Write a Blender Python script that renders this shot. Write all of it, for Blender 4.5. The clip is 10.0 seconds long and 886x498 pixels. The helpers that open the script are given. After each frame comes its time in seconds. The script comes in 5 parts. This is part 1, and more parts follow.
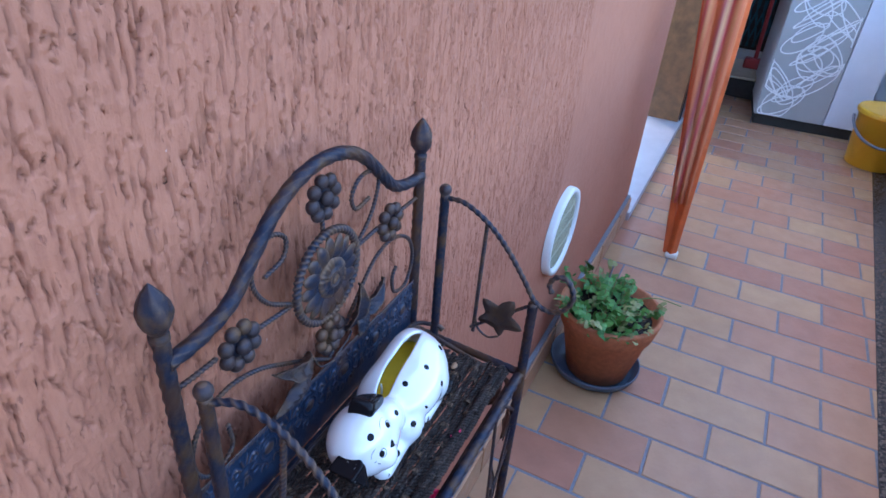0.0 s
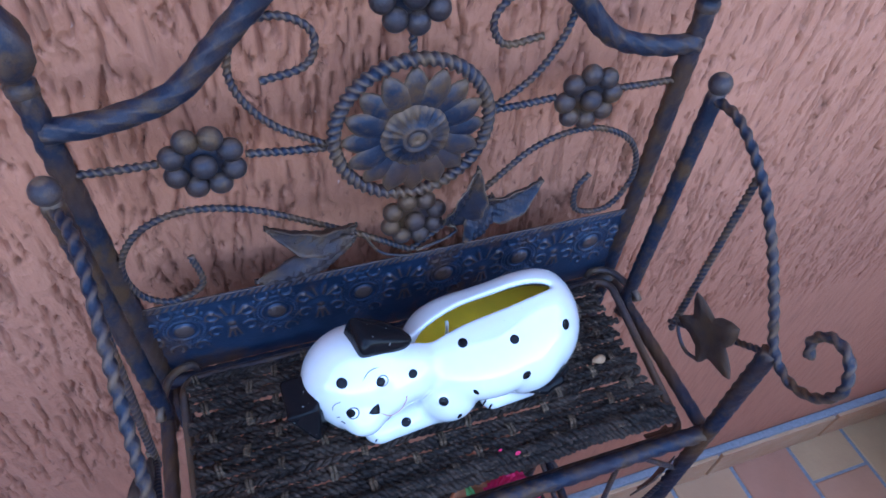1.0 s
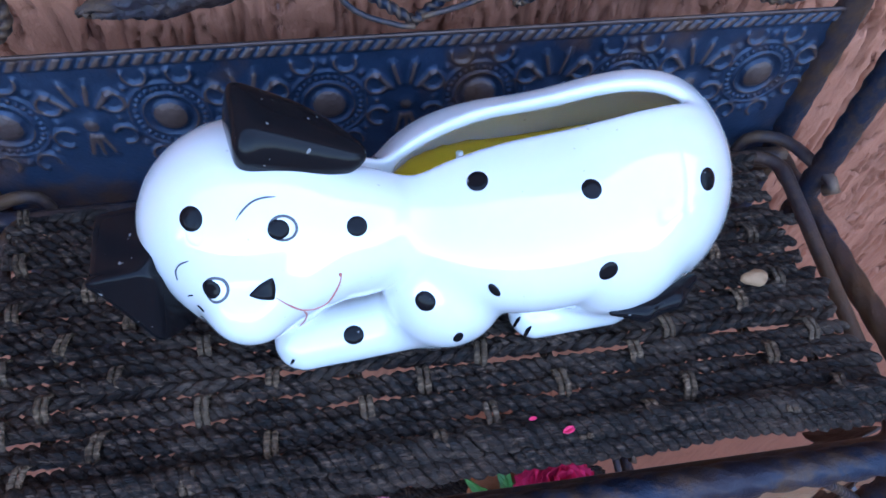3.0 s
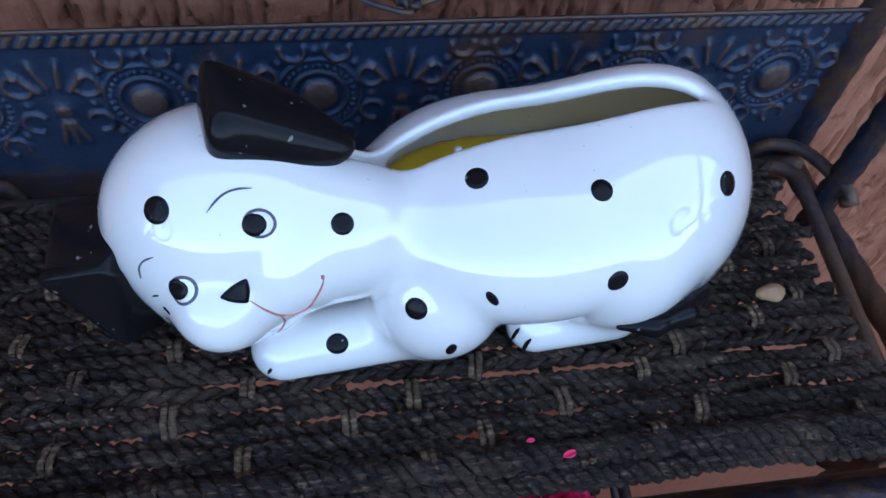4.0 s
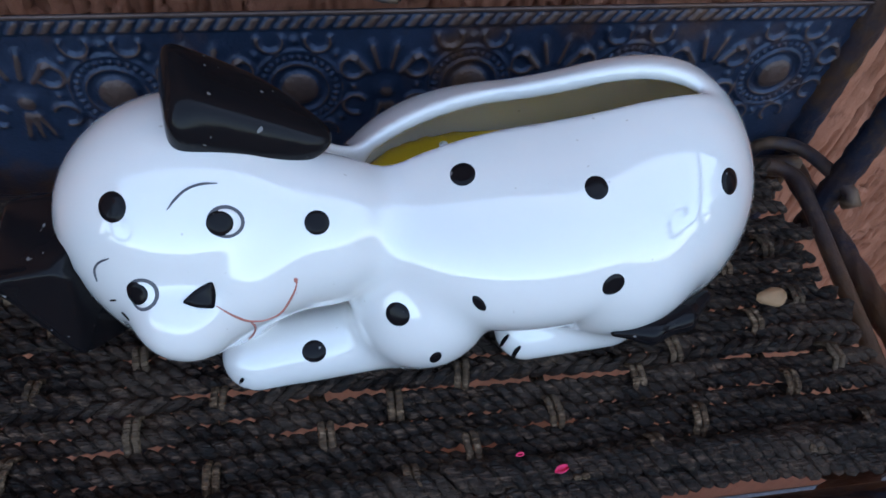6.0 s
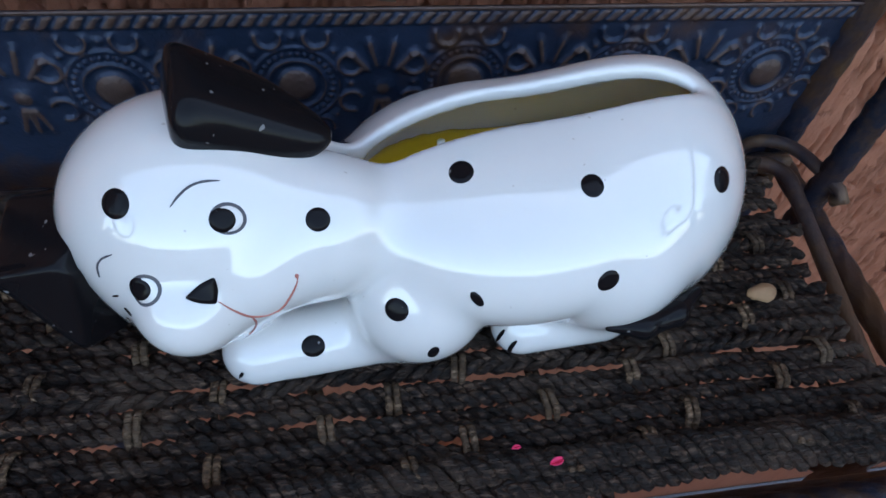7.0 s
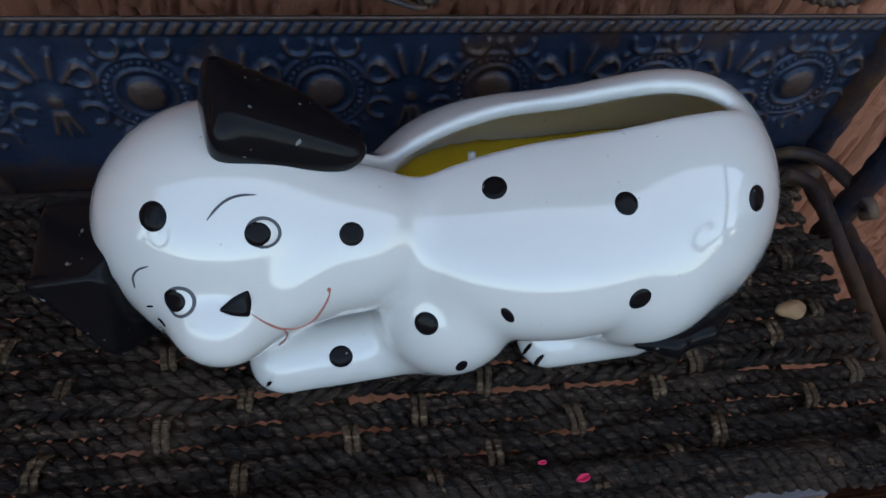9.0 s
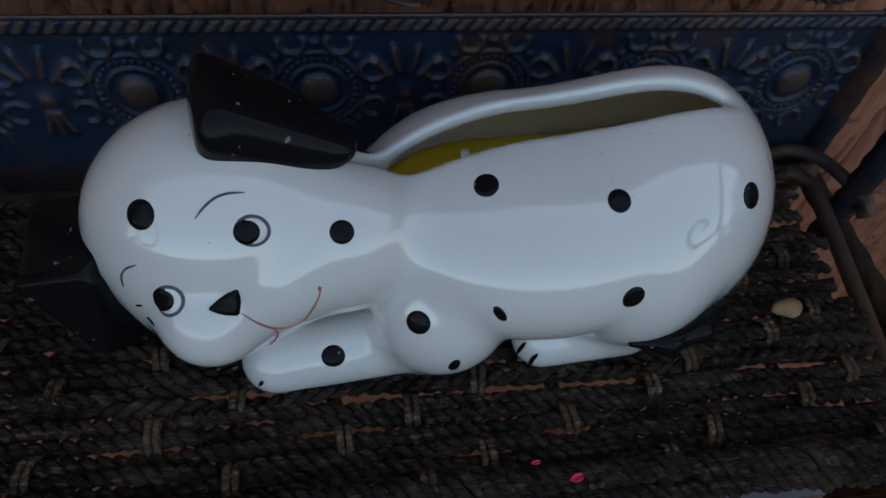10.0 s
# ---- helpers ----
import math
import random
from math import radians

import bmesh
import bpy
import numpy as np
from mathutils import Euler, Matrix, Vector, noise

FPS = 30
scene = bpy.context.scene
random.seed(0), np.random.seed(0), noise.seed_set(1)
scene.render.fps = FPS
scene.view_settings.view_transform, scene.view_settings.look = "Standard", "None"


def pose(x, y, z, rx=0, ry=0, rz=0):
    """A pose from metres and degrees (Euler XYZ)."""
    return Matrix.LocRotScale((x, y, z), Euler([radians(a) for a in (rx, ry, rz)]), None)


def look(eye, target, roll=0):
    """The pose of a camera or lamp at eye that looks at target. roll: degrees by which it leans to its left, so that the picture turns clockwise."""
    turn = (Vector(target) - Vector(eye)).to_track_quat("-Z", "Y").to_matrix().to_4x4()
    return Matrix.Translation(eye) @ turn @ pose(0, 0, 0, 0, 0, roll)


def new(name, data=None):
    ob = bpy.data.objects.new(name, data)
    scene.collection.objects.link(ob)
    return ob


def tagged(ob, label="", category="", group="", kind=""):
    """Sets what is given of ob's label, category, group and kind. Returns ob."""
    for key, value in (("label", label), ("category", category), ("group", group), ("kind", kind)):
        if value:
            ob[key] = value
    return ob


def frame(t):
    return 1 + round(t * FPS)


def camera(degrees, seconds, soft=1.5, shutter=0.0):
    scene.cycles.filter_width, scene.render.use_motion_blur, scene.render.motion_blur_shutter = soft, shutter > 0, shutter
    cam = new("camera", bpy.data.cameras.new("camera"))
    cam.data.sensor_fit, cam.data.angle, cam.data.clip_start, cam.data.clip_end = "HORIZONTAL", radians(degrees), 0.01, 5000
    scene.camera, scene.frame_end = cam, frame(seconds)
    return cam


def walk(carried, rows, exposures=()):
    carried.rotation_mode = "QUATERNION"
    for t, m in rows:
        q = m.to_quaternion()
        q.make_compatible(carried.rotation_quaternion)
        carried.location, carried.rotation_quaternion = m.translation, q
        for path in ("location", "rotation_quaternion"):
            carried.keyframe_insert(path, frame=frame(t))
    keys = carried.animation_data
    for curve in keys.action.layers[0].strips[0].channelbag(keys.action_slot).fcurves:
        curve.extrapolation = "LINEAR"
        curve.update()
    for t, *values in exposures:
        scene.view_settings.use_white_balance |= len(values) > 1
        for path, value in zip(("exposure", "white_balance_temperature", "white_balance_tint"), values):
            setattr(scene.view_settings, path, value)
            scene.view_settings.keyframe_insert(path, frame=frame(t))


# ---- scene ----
cam = camera(69.7, 10.0, soft=1.6)
PATH = [
    (0, (-0.226, -0.297, 1.174), (1.316, 0.408, 0.114), 4.7),
    (0.5, (-0.09, -0.288, 1.131), (1.049, 0.803, -0.099), 4.9),
    (1, (0.038, -0.285, 1.073), (0.552, 0.963, -0.403), 5.0),
    (1.5, (0.071, -0.243, 0.996), (0.464, 0.888, -0.606), 6.5),
    (2, (0.082, -0.233, 0.95), (0.361, 0.892, -0.68), 4.2),
    (2.5, (0.092, -0.227, 0.921), (0.35, 0.952, -0.674), 4.3),
    (2.7, (0.096, -0.224, 0.912), (0.314, 0.976, -0.673), 2.3),
    (4, (0.1, -0.212, 0.89), (0.334, 1.022, -0.666), 4.4),
    (4.5, (0.102, -0.211, 0.888), (0.354, 1.024, -0.665), 4.8),
    (5, (0.106, -0.209, 0.886), (0.368, 1.04, -0.654), 5.1),
    (5.5, (0.104, -0.206, 0.882), (0.36, 1.039, -0.663), 5.2),
    (7, (0.101, -0.207, 0.884), (0.389, 1.012, -0.675), 6.6),
    (7.5, (0.098, -0.205, 0.886), (0.38, 1.011, -0.676), 7.8),
    (8, (0.098, -0.205, 0.887), (0.362, 1.025, -0.668), 6.4),
    (8.5, (0.098, -0.203, 0.885), (0.353, 1.019, -0.678), 6.4),
    (9, (0.097, -0.203, 0.886), (0.348, 1.011, -0.684), 6.4),
    (9.5, (0.099, -0.203, 0.886), (0.357, 1.015, -0.68), 6.6),
    (10, (0.099, -0.203, 0.885), (0.348, 1.012, -0.683), 6.2),
]
EXPOSURES = [(0.0, 3.12, 5350, 10), (0.5, 2.95, 5300, 10), (1.0, 3.25, 5280, 11), (2.5, 3.55, 5350, 10), (4.0, 2.68, 6050, 8), (7.5, 2.38, 7100, 6), (8.4, 2.15, 7400, 5), (9.0, 2.05, 7500, 4), (9.5, 1.62, 7500, 3), (10.0, 1.28, 7500, 3)]
walk(cam, [(t, look(eye, target, roll)) for t, eye, target, roll in PATH], EXPOSURES)

# ---- daylight: open sky beyond the parapet, the sun behind the house ----
world = bpy.data.worlds.new("sky")
scene.world = world
world.use_nodes = True
_sky = world.node_tree.nodes.new("ShaderNodeTexSky")
_sky.sky_type = "NISHITA"
_sky.sun_disc = False
_sky.dust_density = 3.0
_sky.sun_elevation, _sky.sun_rotation = radians(48), radians(20)
_bg = world.node_tree.nodes["Background"]
_bg.inputs["Strength"].default_value = 0.15
world.node_tree.links.new(_sky.outputs[0], _bg.inputs[0])
sun = new("sun", bpy.data.lights.new("sun", "SUN"))
sun.data.energy, sun.data.angle, sun.data.color = 3.0, radians(0.6), (1.0, 0.95, 0.88)
sun.matrix_world = look((0.6, 2.2, 3.0), (0, 0, 0))


# ---- materials ----
class Nodes:
    """A small writer for node materials."""

    def __init__(self, name):
        self.mat = bpy.data.materials.new(name)
        self.mat.use_nodes = True
        self.tree = self.mat.node_tree
        self.bsdf = self.tree.nodes["Principled BSDF"]

    def add(self, kind, **values):
        n = self.tree.nodes.new("ShaderNode" + kind)
        for k, v in values.items():
            n.inputs[k.replace("_", " ")].default_value = v
        return n

    def link(self, a, b):
        self.tree.links.new(a, b)

    def coords(self, scale=(1, 1, 1), world_space=True):
        m = self.add("Mapping", Scale=scale)
        if world_space:
            self.link(self.add("NewGeometry").outputs["Position"], m.inputs["Vector"])
        else:
            self.link(self.add("TexCoord").outputs["Object"], m.inputs["Vector"])
        return m.outputs[0]

    def noise(self, scale, vec=None, detail=4.0, rough=0.55):
        n = self.add("TexNoise", Scale=scale, Detail=detail, Roughness=rough)
        self.link(vec or self.coords(), n.inputs["Vector"])
        return n.outputs["Fac"]

    def ramp(self, fac, stops):
        r = self.add("ValToRGB")
        e = r.color_ramp.elements
        while len(e) < len(stops):
            e.new(0.5)
        for el, (p, c) in zip(e, stops):
            el.position = p
            el.color = (*c, 1) if len(c) == 3 else c
        self.link(fac, r.inputs[0])
        return r.outputs[0]

    def mix(self, fac, a, b, mode="MIX"):
        m = self.tree.nodes.new("ShaderNodeMix")
        m.data_type, m.blend_type = "RGBA", mode
        for sock, v in ((m.inputs[0], fac), (m.inputs[6], a), (m.inputs[7], b)):
            if isinstance(v, (int, float)):
                sock.default_value = v
            elif isinstance(v, tuple):
                sock.default_value = (*v, 1)
            else:
                self.link(v, sock)
        return m.outputs[2]

    def maths(self, op, a, b=0.0):
        m = self.tree.nodes.new("ShaderNodeMath")
        m.operation = op
        for sock, v in zip(m.inputs, (a, b)):
            if isinstance(v, (int, float)):
                sock.default_value = v
            else:
                self.link(v, sock)
        return m.outputs[0]

    def random(self):
        return self.add("ObjectInfo").outputs["Random"]

    def bump(self, height, distance, strength=1.0):
        b = self.add("Bump", Strength=strength, Distance=distance)
        self.link(height, b.inputs["Height"])
        self.link(b.outputs[0], self.bsdf.inputs["Normal"])

    def done(self, colour, rough=0.6, metal=0.0, **more):
        for key, v in (("Base Color", colour), ("Roughness", rough), ("Metallic", metal), *more.items()):
            sock = self.bsdf.inputs[key.replace("_", " ")]
            if isinstance(v, (int, float)):
                sock.default_value = v
            elif isinstance(v, tuple):
                sock.default_value = (*v, 1) if len(v) == 3 and key != "Normal" else v
            else:
                self.link(v, sock)
        return self.mat


def plain(name, colour, rough=0.5, metal=0.0, vary=0.12, grain=60.0, bump=0.0, **more):
    """A paint, plastic or glaze with a little unevenness at two scales."""
    n = Nodes(name)
    dark = tuple(c * (1 - vary) for c in colour)
    light = tuple(min(1, c * (1 + vary)) for c in colour)
    c = n.ramp(n.noise(grain), [(0.3, dark), (0.7, light)])
    c = n.mix(n.ramp(n.noise(grain * 0.12), [(0.35, (0, 0, 0)), (0.75, (0.5, 0.5, 0.5))]), c, dark)
    if bump:
        n.bump(n.noise(grain * 4), bump)
    return n.done(c, rough, metal, **more)


def stucco():
    n = Nodes("terracotta stucco")
    streak = n.noise(1.0, n.coords((150, 150, 22)), 5, 0.6)
    grain = n.noise(420.0, None, 3)
    patch = n.noise(3.0, None, 4)
    c = n.ramp(streak, [(0.25, (0.30, 0.100, 0.050)), (0.5, (0.405, 0.150, 0.076)), (0.8, (0.46, 0.185, 0.100))])
    c = n.mix(n.ramp(patch, [(0.35, (0, 0, 0)), (0.7, (0.45, 0.45, 0.45))]), c, (0.43, 0.180, 0.105))
    fleck = n.ramp(n.noise(150.0, None, 2), [(0.735, (0, 0, 0)), (0.78, (0.55, 0.55, 0.55))])
    c = n.mix(fleck, c, (0.62, 0.42, 0.36))
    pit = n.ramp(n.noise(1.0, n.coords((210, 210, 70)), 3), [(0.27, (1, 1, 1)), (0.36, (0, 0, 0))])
    # Pits tinted dark brown for the dirt and the shade inside them.
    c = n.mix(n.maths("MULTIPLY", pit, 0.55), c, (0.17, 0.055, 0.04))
    h = n.maths("ADD", n.maths("MULTIPLY", streak, 0.6), n.maths("MULTIPLY", grain, 0.35))
    h = n.maths("SUBTRACT", h, n.maths("MULTIPLY", pit, 0.5))
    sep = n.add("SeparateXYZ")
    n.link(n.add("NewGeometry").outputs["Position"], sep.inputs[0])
    # Deeper furrows get a darker colour: some grime, some painted-in shade.
    grime_and_shade = n.maths("ADD", n.maths("MULTIPLY", sep.outputs["Y"], 260.0), n.maths("MULTIPLY", n.noise(45.0), 0.5))
    c = n.mix(n.ramp(grime_and_shade, [(0.45, (0, 0, 0)), (1.1, (0.32, 0.32, 0.32))]), c, (0.15, 0.05, 0.032))
    n.bump(h, 0.0018)
    return n.done(c, 0.75)


def tile_mat(name, a, b, c3):
    n = Nodes(name)
    c = n.ramp(n.random(), [(0.0, a), (0.5, b), (1.0, c3)])
    cloud = n.ramp(n.noise(14.0, None, 5), [(0.3, (0.86, 0.84, 0.82)), (0.7, (1.0, 1.0, 1.0))])
    c = n.mix(1.0, c, cloud, "MULTIPLY")
    c = n.mix(n.ramp(n.noise(160.0), [(0.6, (0, 0, 0)), (0.8, (0.3, 0.3, 0.3))]), c, (0.30, 0.18, 0.11))
    n.bump(n.noise(90.0, None, 5), 0.0008)
    return n.done(c, n.ramp(n.noise(25.0), [(0.3, (0.3, 0.3, 0.3)), (0.7, (0.5, 0.5, 0.5))]))


def iron(name, rust=0.5, rub=0.85, metal=0.45):
    n = Nodes(name)
    base = n.ramp(n.noise(55.0, None, 5, 0.65), [(0.32, (0.008, 0.012, 0.026)), (0.48, (0.018, 0.022, 0.038)), (0.64, (0.085, 0.045, 0.022))])
    worn = n.ramp(n.noise(260.0, None, 4), [(0.62 - 0.1 * rust, (0, 0, 0)), (0.8, (0.7, 0.7, 0.7))])
    c = n.mix(worn, base, (0.10, 0.058, 0.034))
    blot = n.ramp(n.noise(22.0, None, 3), [(0.45 if metal > 0.2 else 0.22, (0, 0, 0)), (0.7, (rust, rust, rust))])
    c = n.mix(blot, c, (0.095, 0.045, 0.021) if metal > 0.2 else (0.050, 0.026, 0.016))
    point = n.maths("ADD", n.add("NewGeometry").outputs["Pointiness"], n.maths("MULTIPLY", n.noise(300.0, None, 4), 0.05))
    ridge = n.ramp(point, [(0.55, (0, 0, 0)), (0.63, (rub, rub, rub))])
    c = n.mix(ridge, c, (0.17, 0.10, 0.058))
    # Concave spots are tinted near black, over patina and rust alike.
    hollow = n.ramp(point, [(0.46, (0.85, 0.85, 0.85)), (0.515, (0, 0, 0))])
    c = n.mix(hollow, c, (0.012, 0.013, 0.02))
    n.bump(n.noise(900.0, None, 3), 0.0003)
    return n.done(c, n.ramp(n.noise(120.0), [(0.3, (0.34, 0.34, 0.34)), (0.75, (0.60, 0.60, 0.60))]), metal, Specular_IOR_Level=0.22)


def embossed():
    """Blue-black tin whose raised pattern is rubbed to rusty bronze; local y is the relief's height."""
    n = Nodes("embossed tin")
    sep = n.add("SeparateXYZ")
    n.link(n.add("TexCoord").outputs["Object"], sep.inputs[0])
    raised = n.maths("MULTIPLY", sep.outputs["Y"], -520.0)
    rub = n.maths("ADD", raised, n.maths("MULTIPLY", n.noise(120.0, None, 5, 0.65), 0.9))
    base = n.ramp(n.noise(60.0, None, 5), [(0.3, (0.010, 0.020, 0.044)), (0.7, (0.028, 0.046, 0.088))])
    c = n.mix(n.ramp(rub, [(0.85, (0, 0, 0)), (1.5, (0.60, 0.60, 0.60))]), base, (0.15, 0.082, 0.045))
    c = n.mix(n.ramp(n.noise(38.0, None, 4), [(0.54, (0, 0, 0)), (0.70, (0.8, 0.8, 0.8))]), c, (0.105, 0.05, 0.022))
    n.bump(n.noise(700.0, None, 3), 0.0003)
    return n.done(c, 0.42, 0.35)


def straw(name, dark, mid, light):
    n = Nodes(name)
    fibre = n.noise(1.0, n.coords((180, 900, 900)), 4, 0.6)
    c = n.ramp(fibre, [(0.36, dark), (0.53, mid), (0.72, light)])
    tone = n.ramp(n.random(), [(0.0, (0.62, 0.60, 0.60)), (1.0, (1.15, 1.1, 1.05))])
    c = n.mix(1.0, c, tone, "MULTIPLY")
    c = n.mix(n.ramp(n.noise(34.0, None, 4), [(0.5, (0, 0, 0)), (0.75, (0.6, 0.6, 0.6))]), c, tuple(0.5 * (a + b) for a, b in zip(mid, light)))
    n.bump(n.noise(1.0, n.coords((260, 1900, 1900)), 3), 0.0012)
    return n.done(c, 0.48, 0.0, Specular_IOR_Level=0.28)


def glaze(name, colour, speck, rough=0.06, coat=0.9, dust=0.78):
    n = Nodes(name)
    c = n.ramp(n.noise(26.0, None, 3), [(0.3, colour), (0.75, tuple(v * 0.94 for v in colour))])
    dirt = n.ramp(n.noise(520.0, None, 1), [(dust, (0, 0, 0)), (dust + 0.04, (0.6, 0.6, 0.6))])
    c = n.mix(dirt, c, speck)
    n.bump(n.noise(45.0, None, 2), 0.0006, 0.6)
    return n.done(c, rough, 0.0, Coat_Weight=coat, Coat_Roughness=0.03, Specular_IOR_Level=0.75 if coat > 0.5 else 0.12)


M_WALL = stucco()
M_TILE = tile_mat("clay floor tile", (0.44, 0.20, 0.115), (0.50, 0.275, 0.145), (0.53, 0.33, 0.16))
M_SKIRT = tile_mat("clay skirting tile", (0.47, 0.25, 0.13), (0.50, 0.29, 0.15), (0.52, 0.31, 0.16))
M_GROUT = plain("grey grout", (0.23, 0.235, 0.25), 0.85, 0, 0.2, 200, 0.0006)
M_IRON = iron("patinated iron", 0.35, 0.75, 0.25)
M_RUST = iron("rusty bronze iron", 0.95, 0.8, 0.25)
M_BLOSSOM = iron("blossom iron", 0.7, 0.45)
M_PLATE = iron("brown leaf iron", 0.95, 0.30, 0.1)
M_EMBOSS = embossed()
M_ROPE = straw("dark sea grass", (0.0050, 0.0028, 0.0020), (0.024, 0.0125, 0.0080), (0.165, 0.105, 0.070))
M_STRAP = straw("pale bast strap", (0.032, 0.018, 0.010), (0.098, 0.058, 0.031), (0.31, 0.21, 0.135))
M_WHITE = glaze("white glaze", (0.80, 0.765, 0.72), (0.5, 0.42, 0.35), 0.05)
M_BLACK = glaze("black glaze", (0.008, 0.007, 0.008), (0.30, 0.28, 0.27), 0.14, 0.0, 0.735)
M_GREY = glaze("grey eye line", (0.10, 0.10, 0.11), (0.1, 0.1, 0.1), 0.1, 0.0)
M_RED = glaze("faded red line", (0.50, 0.17, 0.13), (0.5, 0.3, 0.25), 0.12)
M_YELLOW = plain("yellow wax", (0.78, 0.50, 0.02), 0.35, 0, 0.12, 40)
M_CLAY = plain("terracotta clay", (0.46, 0.17, 0.07), 0.7, 0, 0.22, 70, 0.0008)
M_SAUCER = plain("blue grey plastic", (0.085, 0.11, 0.145), 0.45, 0, 0.2, 40)
M_SOIL = plain("dark soil", (0.03, 0.022, 0.018), 0.95, 0, 0.6, 300, 0.004)
M_LEAF = plain("green leaf", (0.10, 0.25, 0.045), 0.5, 0, 0.35, 45)
M_LEAF2 = plain("yellowing leaf", (0.30, 0.32, 0.11), 0.55, 0, 0.3, 45)
M_STEM = plain("dry stem", (0.30, 0.19, 0.09), 0.7, 0, 0.3, 120)
M_PLASTIC = plain("cream plastic", (0.78, 0.77, 0.70), 0.35, 0, 0.04, 20)
M_GRILLE = plain("grille plastic", (0.42, 0.41, 0.27), 0.5, 0, 0.08, 30)
M_DARK = plain("matt near-black", (0.03, 0.028, 0.025), 0.9, 0, 0.2, 30)
M_MARBLE = plain("pale marble", (0.45, 0.44, 0.45), 0.35, 0, 0.1, 12)
M_BROWN = plain("brown paint", (0.15, 0.065, 0.05), 0.4, 0, 0.12, 18)
M_WOOD = plain("varnished wood", (0.20, 0.09, 0.03), 0.4, 0, 0.3, 25)
M_ORANGE = plain("orange lacquered wood", (0.62, 0.13, 0.03), 0.35, 0, 0.2, 30)
M_CAB = plain("grey laminate", (0.38, 0.38, 0.36), 0.35, 0, 0.04, 10)
M_LINE = plain("white swirl print", (0.80, 0.80, 0.78), 0.4, 0, 0.04, 10)
M_PAINT = plain("white cabinet paint", (0.70, 0.71, 0.74), 0.4, 0, 0.05, 8)
M_BUCKET = plain("yellow plastic", (0.75, 0.42, 0.02), 0.35, 0, 0.06, 15)
M_HANDLE = plain("grey plastic handle", (0.17, 0.18, 0.21), 0.45, 0, 0.1, 30)
M_GRANITE = None
M_PINK = plain("pink petal", (0.80, 0.03, 0.13), 0.6, 0, 0.3, 200)
M_BLUECLOTH = plain("pale blue cloth", (0.42, 0.55, 0.85), 0.8, 0, 0.08, 30)
M_CEIL = plain("white ceiling paint", (0.75, 0.74, 0.72), 0.8, 0, 0.05, 6)
M_TEAL = plain("teal fabric", (0.02, 0.09, 0.11), 0.8, 0, 0.4, 60)
M_REDPOLE = plain("red painted pole", (0.42, 0.04, 0.04), 0.4, 0, 0.15, 20)
M_BRISTLE = plain("pale bristle", (0.5, 0.42, 0.3), 0.9, 0, 0.2, 150)


def granite():
    n = Nodes("speckled granite")
    v = n.add("TexVoronoi", Scale=190.0)
    n.link(n.coords(), v.inputs["Vector"])
    c = n.ramp(v.outputs["Color"], [(0.2, (0.012, 0.011, 0.011)), (0.5, (0.04, 0.035, 0.03)), (0.75, (0.13, 0.10, 0.08))])
    return n.done(c, 0.25)


M_GRANITE = granite()


def stripes():
    n = Nodes("striped canvas")
    sep = n.add("SeparateXYZ")
    n.link(n.add("TexCoord").outputs["Object"], sep.inputs[0])
    w = n.maths("FRACT", n.maths("MULTIPLY", sep.outputs["Y"], 14.0))
    c = n.ramp(w, [(0.0, (0.60, 0.16, 0.07)), (0.2, (0.62, 0.28, 0.12)), (0.36, (0.55, 0.10, 0.10)), (0.52, (0.66, 0.40, 0.20)), (0.68, (0.42, 0.10, 0.10)), (0.85, (0.62, 0.20, 0.08))])
    n.bump(n.noise(900.0), 0.0005)
    return n.done(c, 0.85)


M_STRIPES = stripes()


# ---- mesh tools ----
def mesh_from(name, verts, faces, mats, index=None, smooth=True):
    me = bpy.data.meshes.new(name)
    me.from_pydata([tuple(map(float, v)) for v in verts], [], [tuple(map(int, f)) for f in faces])
    for m in (mats if isinstance(mats, (list, tuple)) else [mats]):
        me.materials.append(m)
    if index is not None:
        me.polygons.foreach_set("material_index", np.asarray(index, dtype=np.int32))
    me.polygons.foreach_set("use_smooth", np.full(len(me.polygons), smooth))
    me.update()
    return me


def part(name, data, material, parent=None, label="", smooth=False):
    """Links a bmesh, a mesh or (verts, faces) as one object under a thing or a part."""
    if isinstance(data, bmesh.types.BMesh):
        me = bpy.data.meshes.new(name)
        data.to_mesh(me)
        data.free()
        for m in (material if isinstance(material, (list, tuple)) else [material]):
            me.materials.append(m)
        me.polygons.foreach_set("use_smooth", np.full(len(me.polygons), smooth))
    elif isinstance(data, tuple):
        me = mesh_from(name, data[0], data[1], material, None, smooth)
    else:
        me = data
    ob = new(name, me)
    if parent is not None:
        ob.parent = parent
        ob.matrix_parent_inverse = Matrix.Translation(parent.matrix_basis.translation).inverted() if parent.parent is None else Matrix.Identity(4)
    if label:
        tagged(ob, label)
    return ob


def thing(name, label, category, at=(0, 0, 0), group="", kind=""):
    ob = new(name)
    ob.location = at
    return tagged(ob, label, category, group, kind)


def box(lo, hi, bevel=0.0, m=None):
    bm = bmesh.new()
    bmesh.ops.create_cube(bm, size=1.0)
    c = [(a + b) / 2 for a, b in zip(lo, hi)]
    s = [b - a for a, b in zip(lo, hi)]
    bmesh.ops.transform(bm, matrix=Matrix.Translation(c) @ Matrix.Diagonal((*s, 1)), verts=bm.verts)
    if bevel:
        bmesh.ops.bevel(bm, geom=bm.edges[:], offset=bevel, segments=2, affect="EDGES", profile=0.5)
    if m is not None:
        bmesh.ops.transform(bm, matrix=m, verts=bm.verts)
    return bm


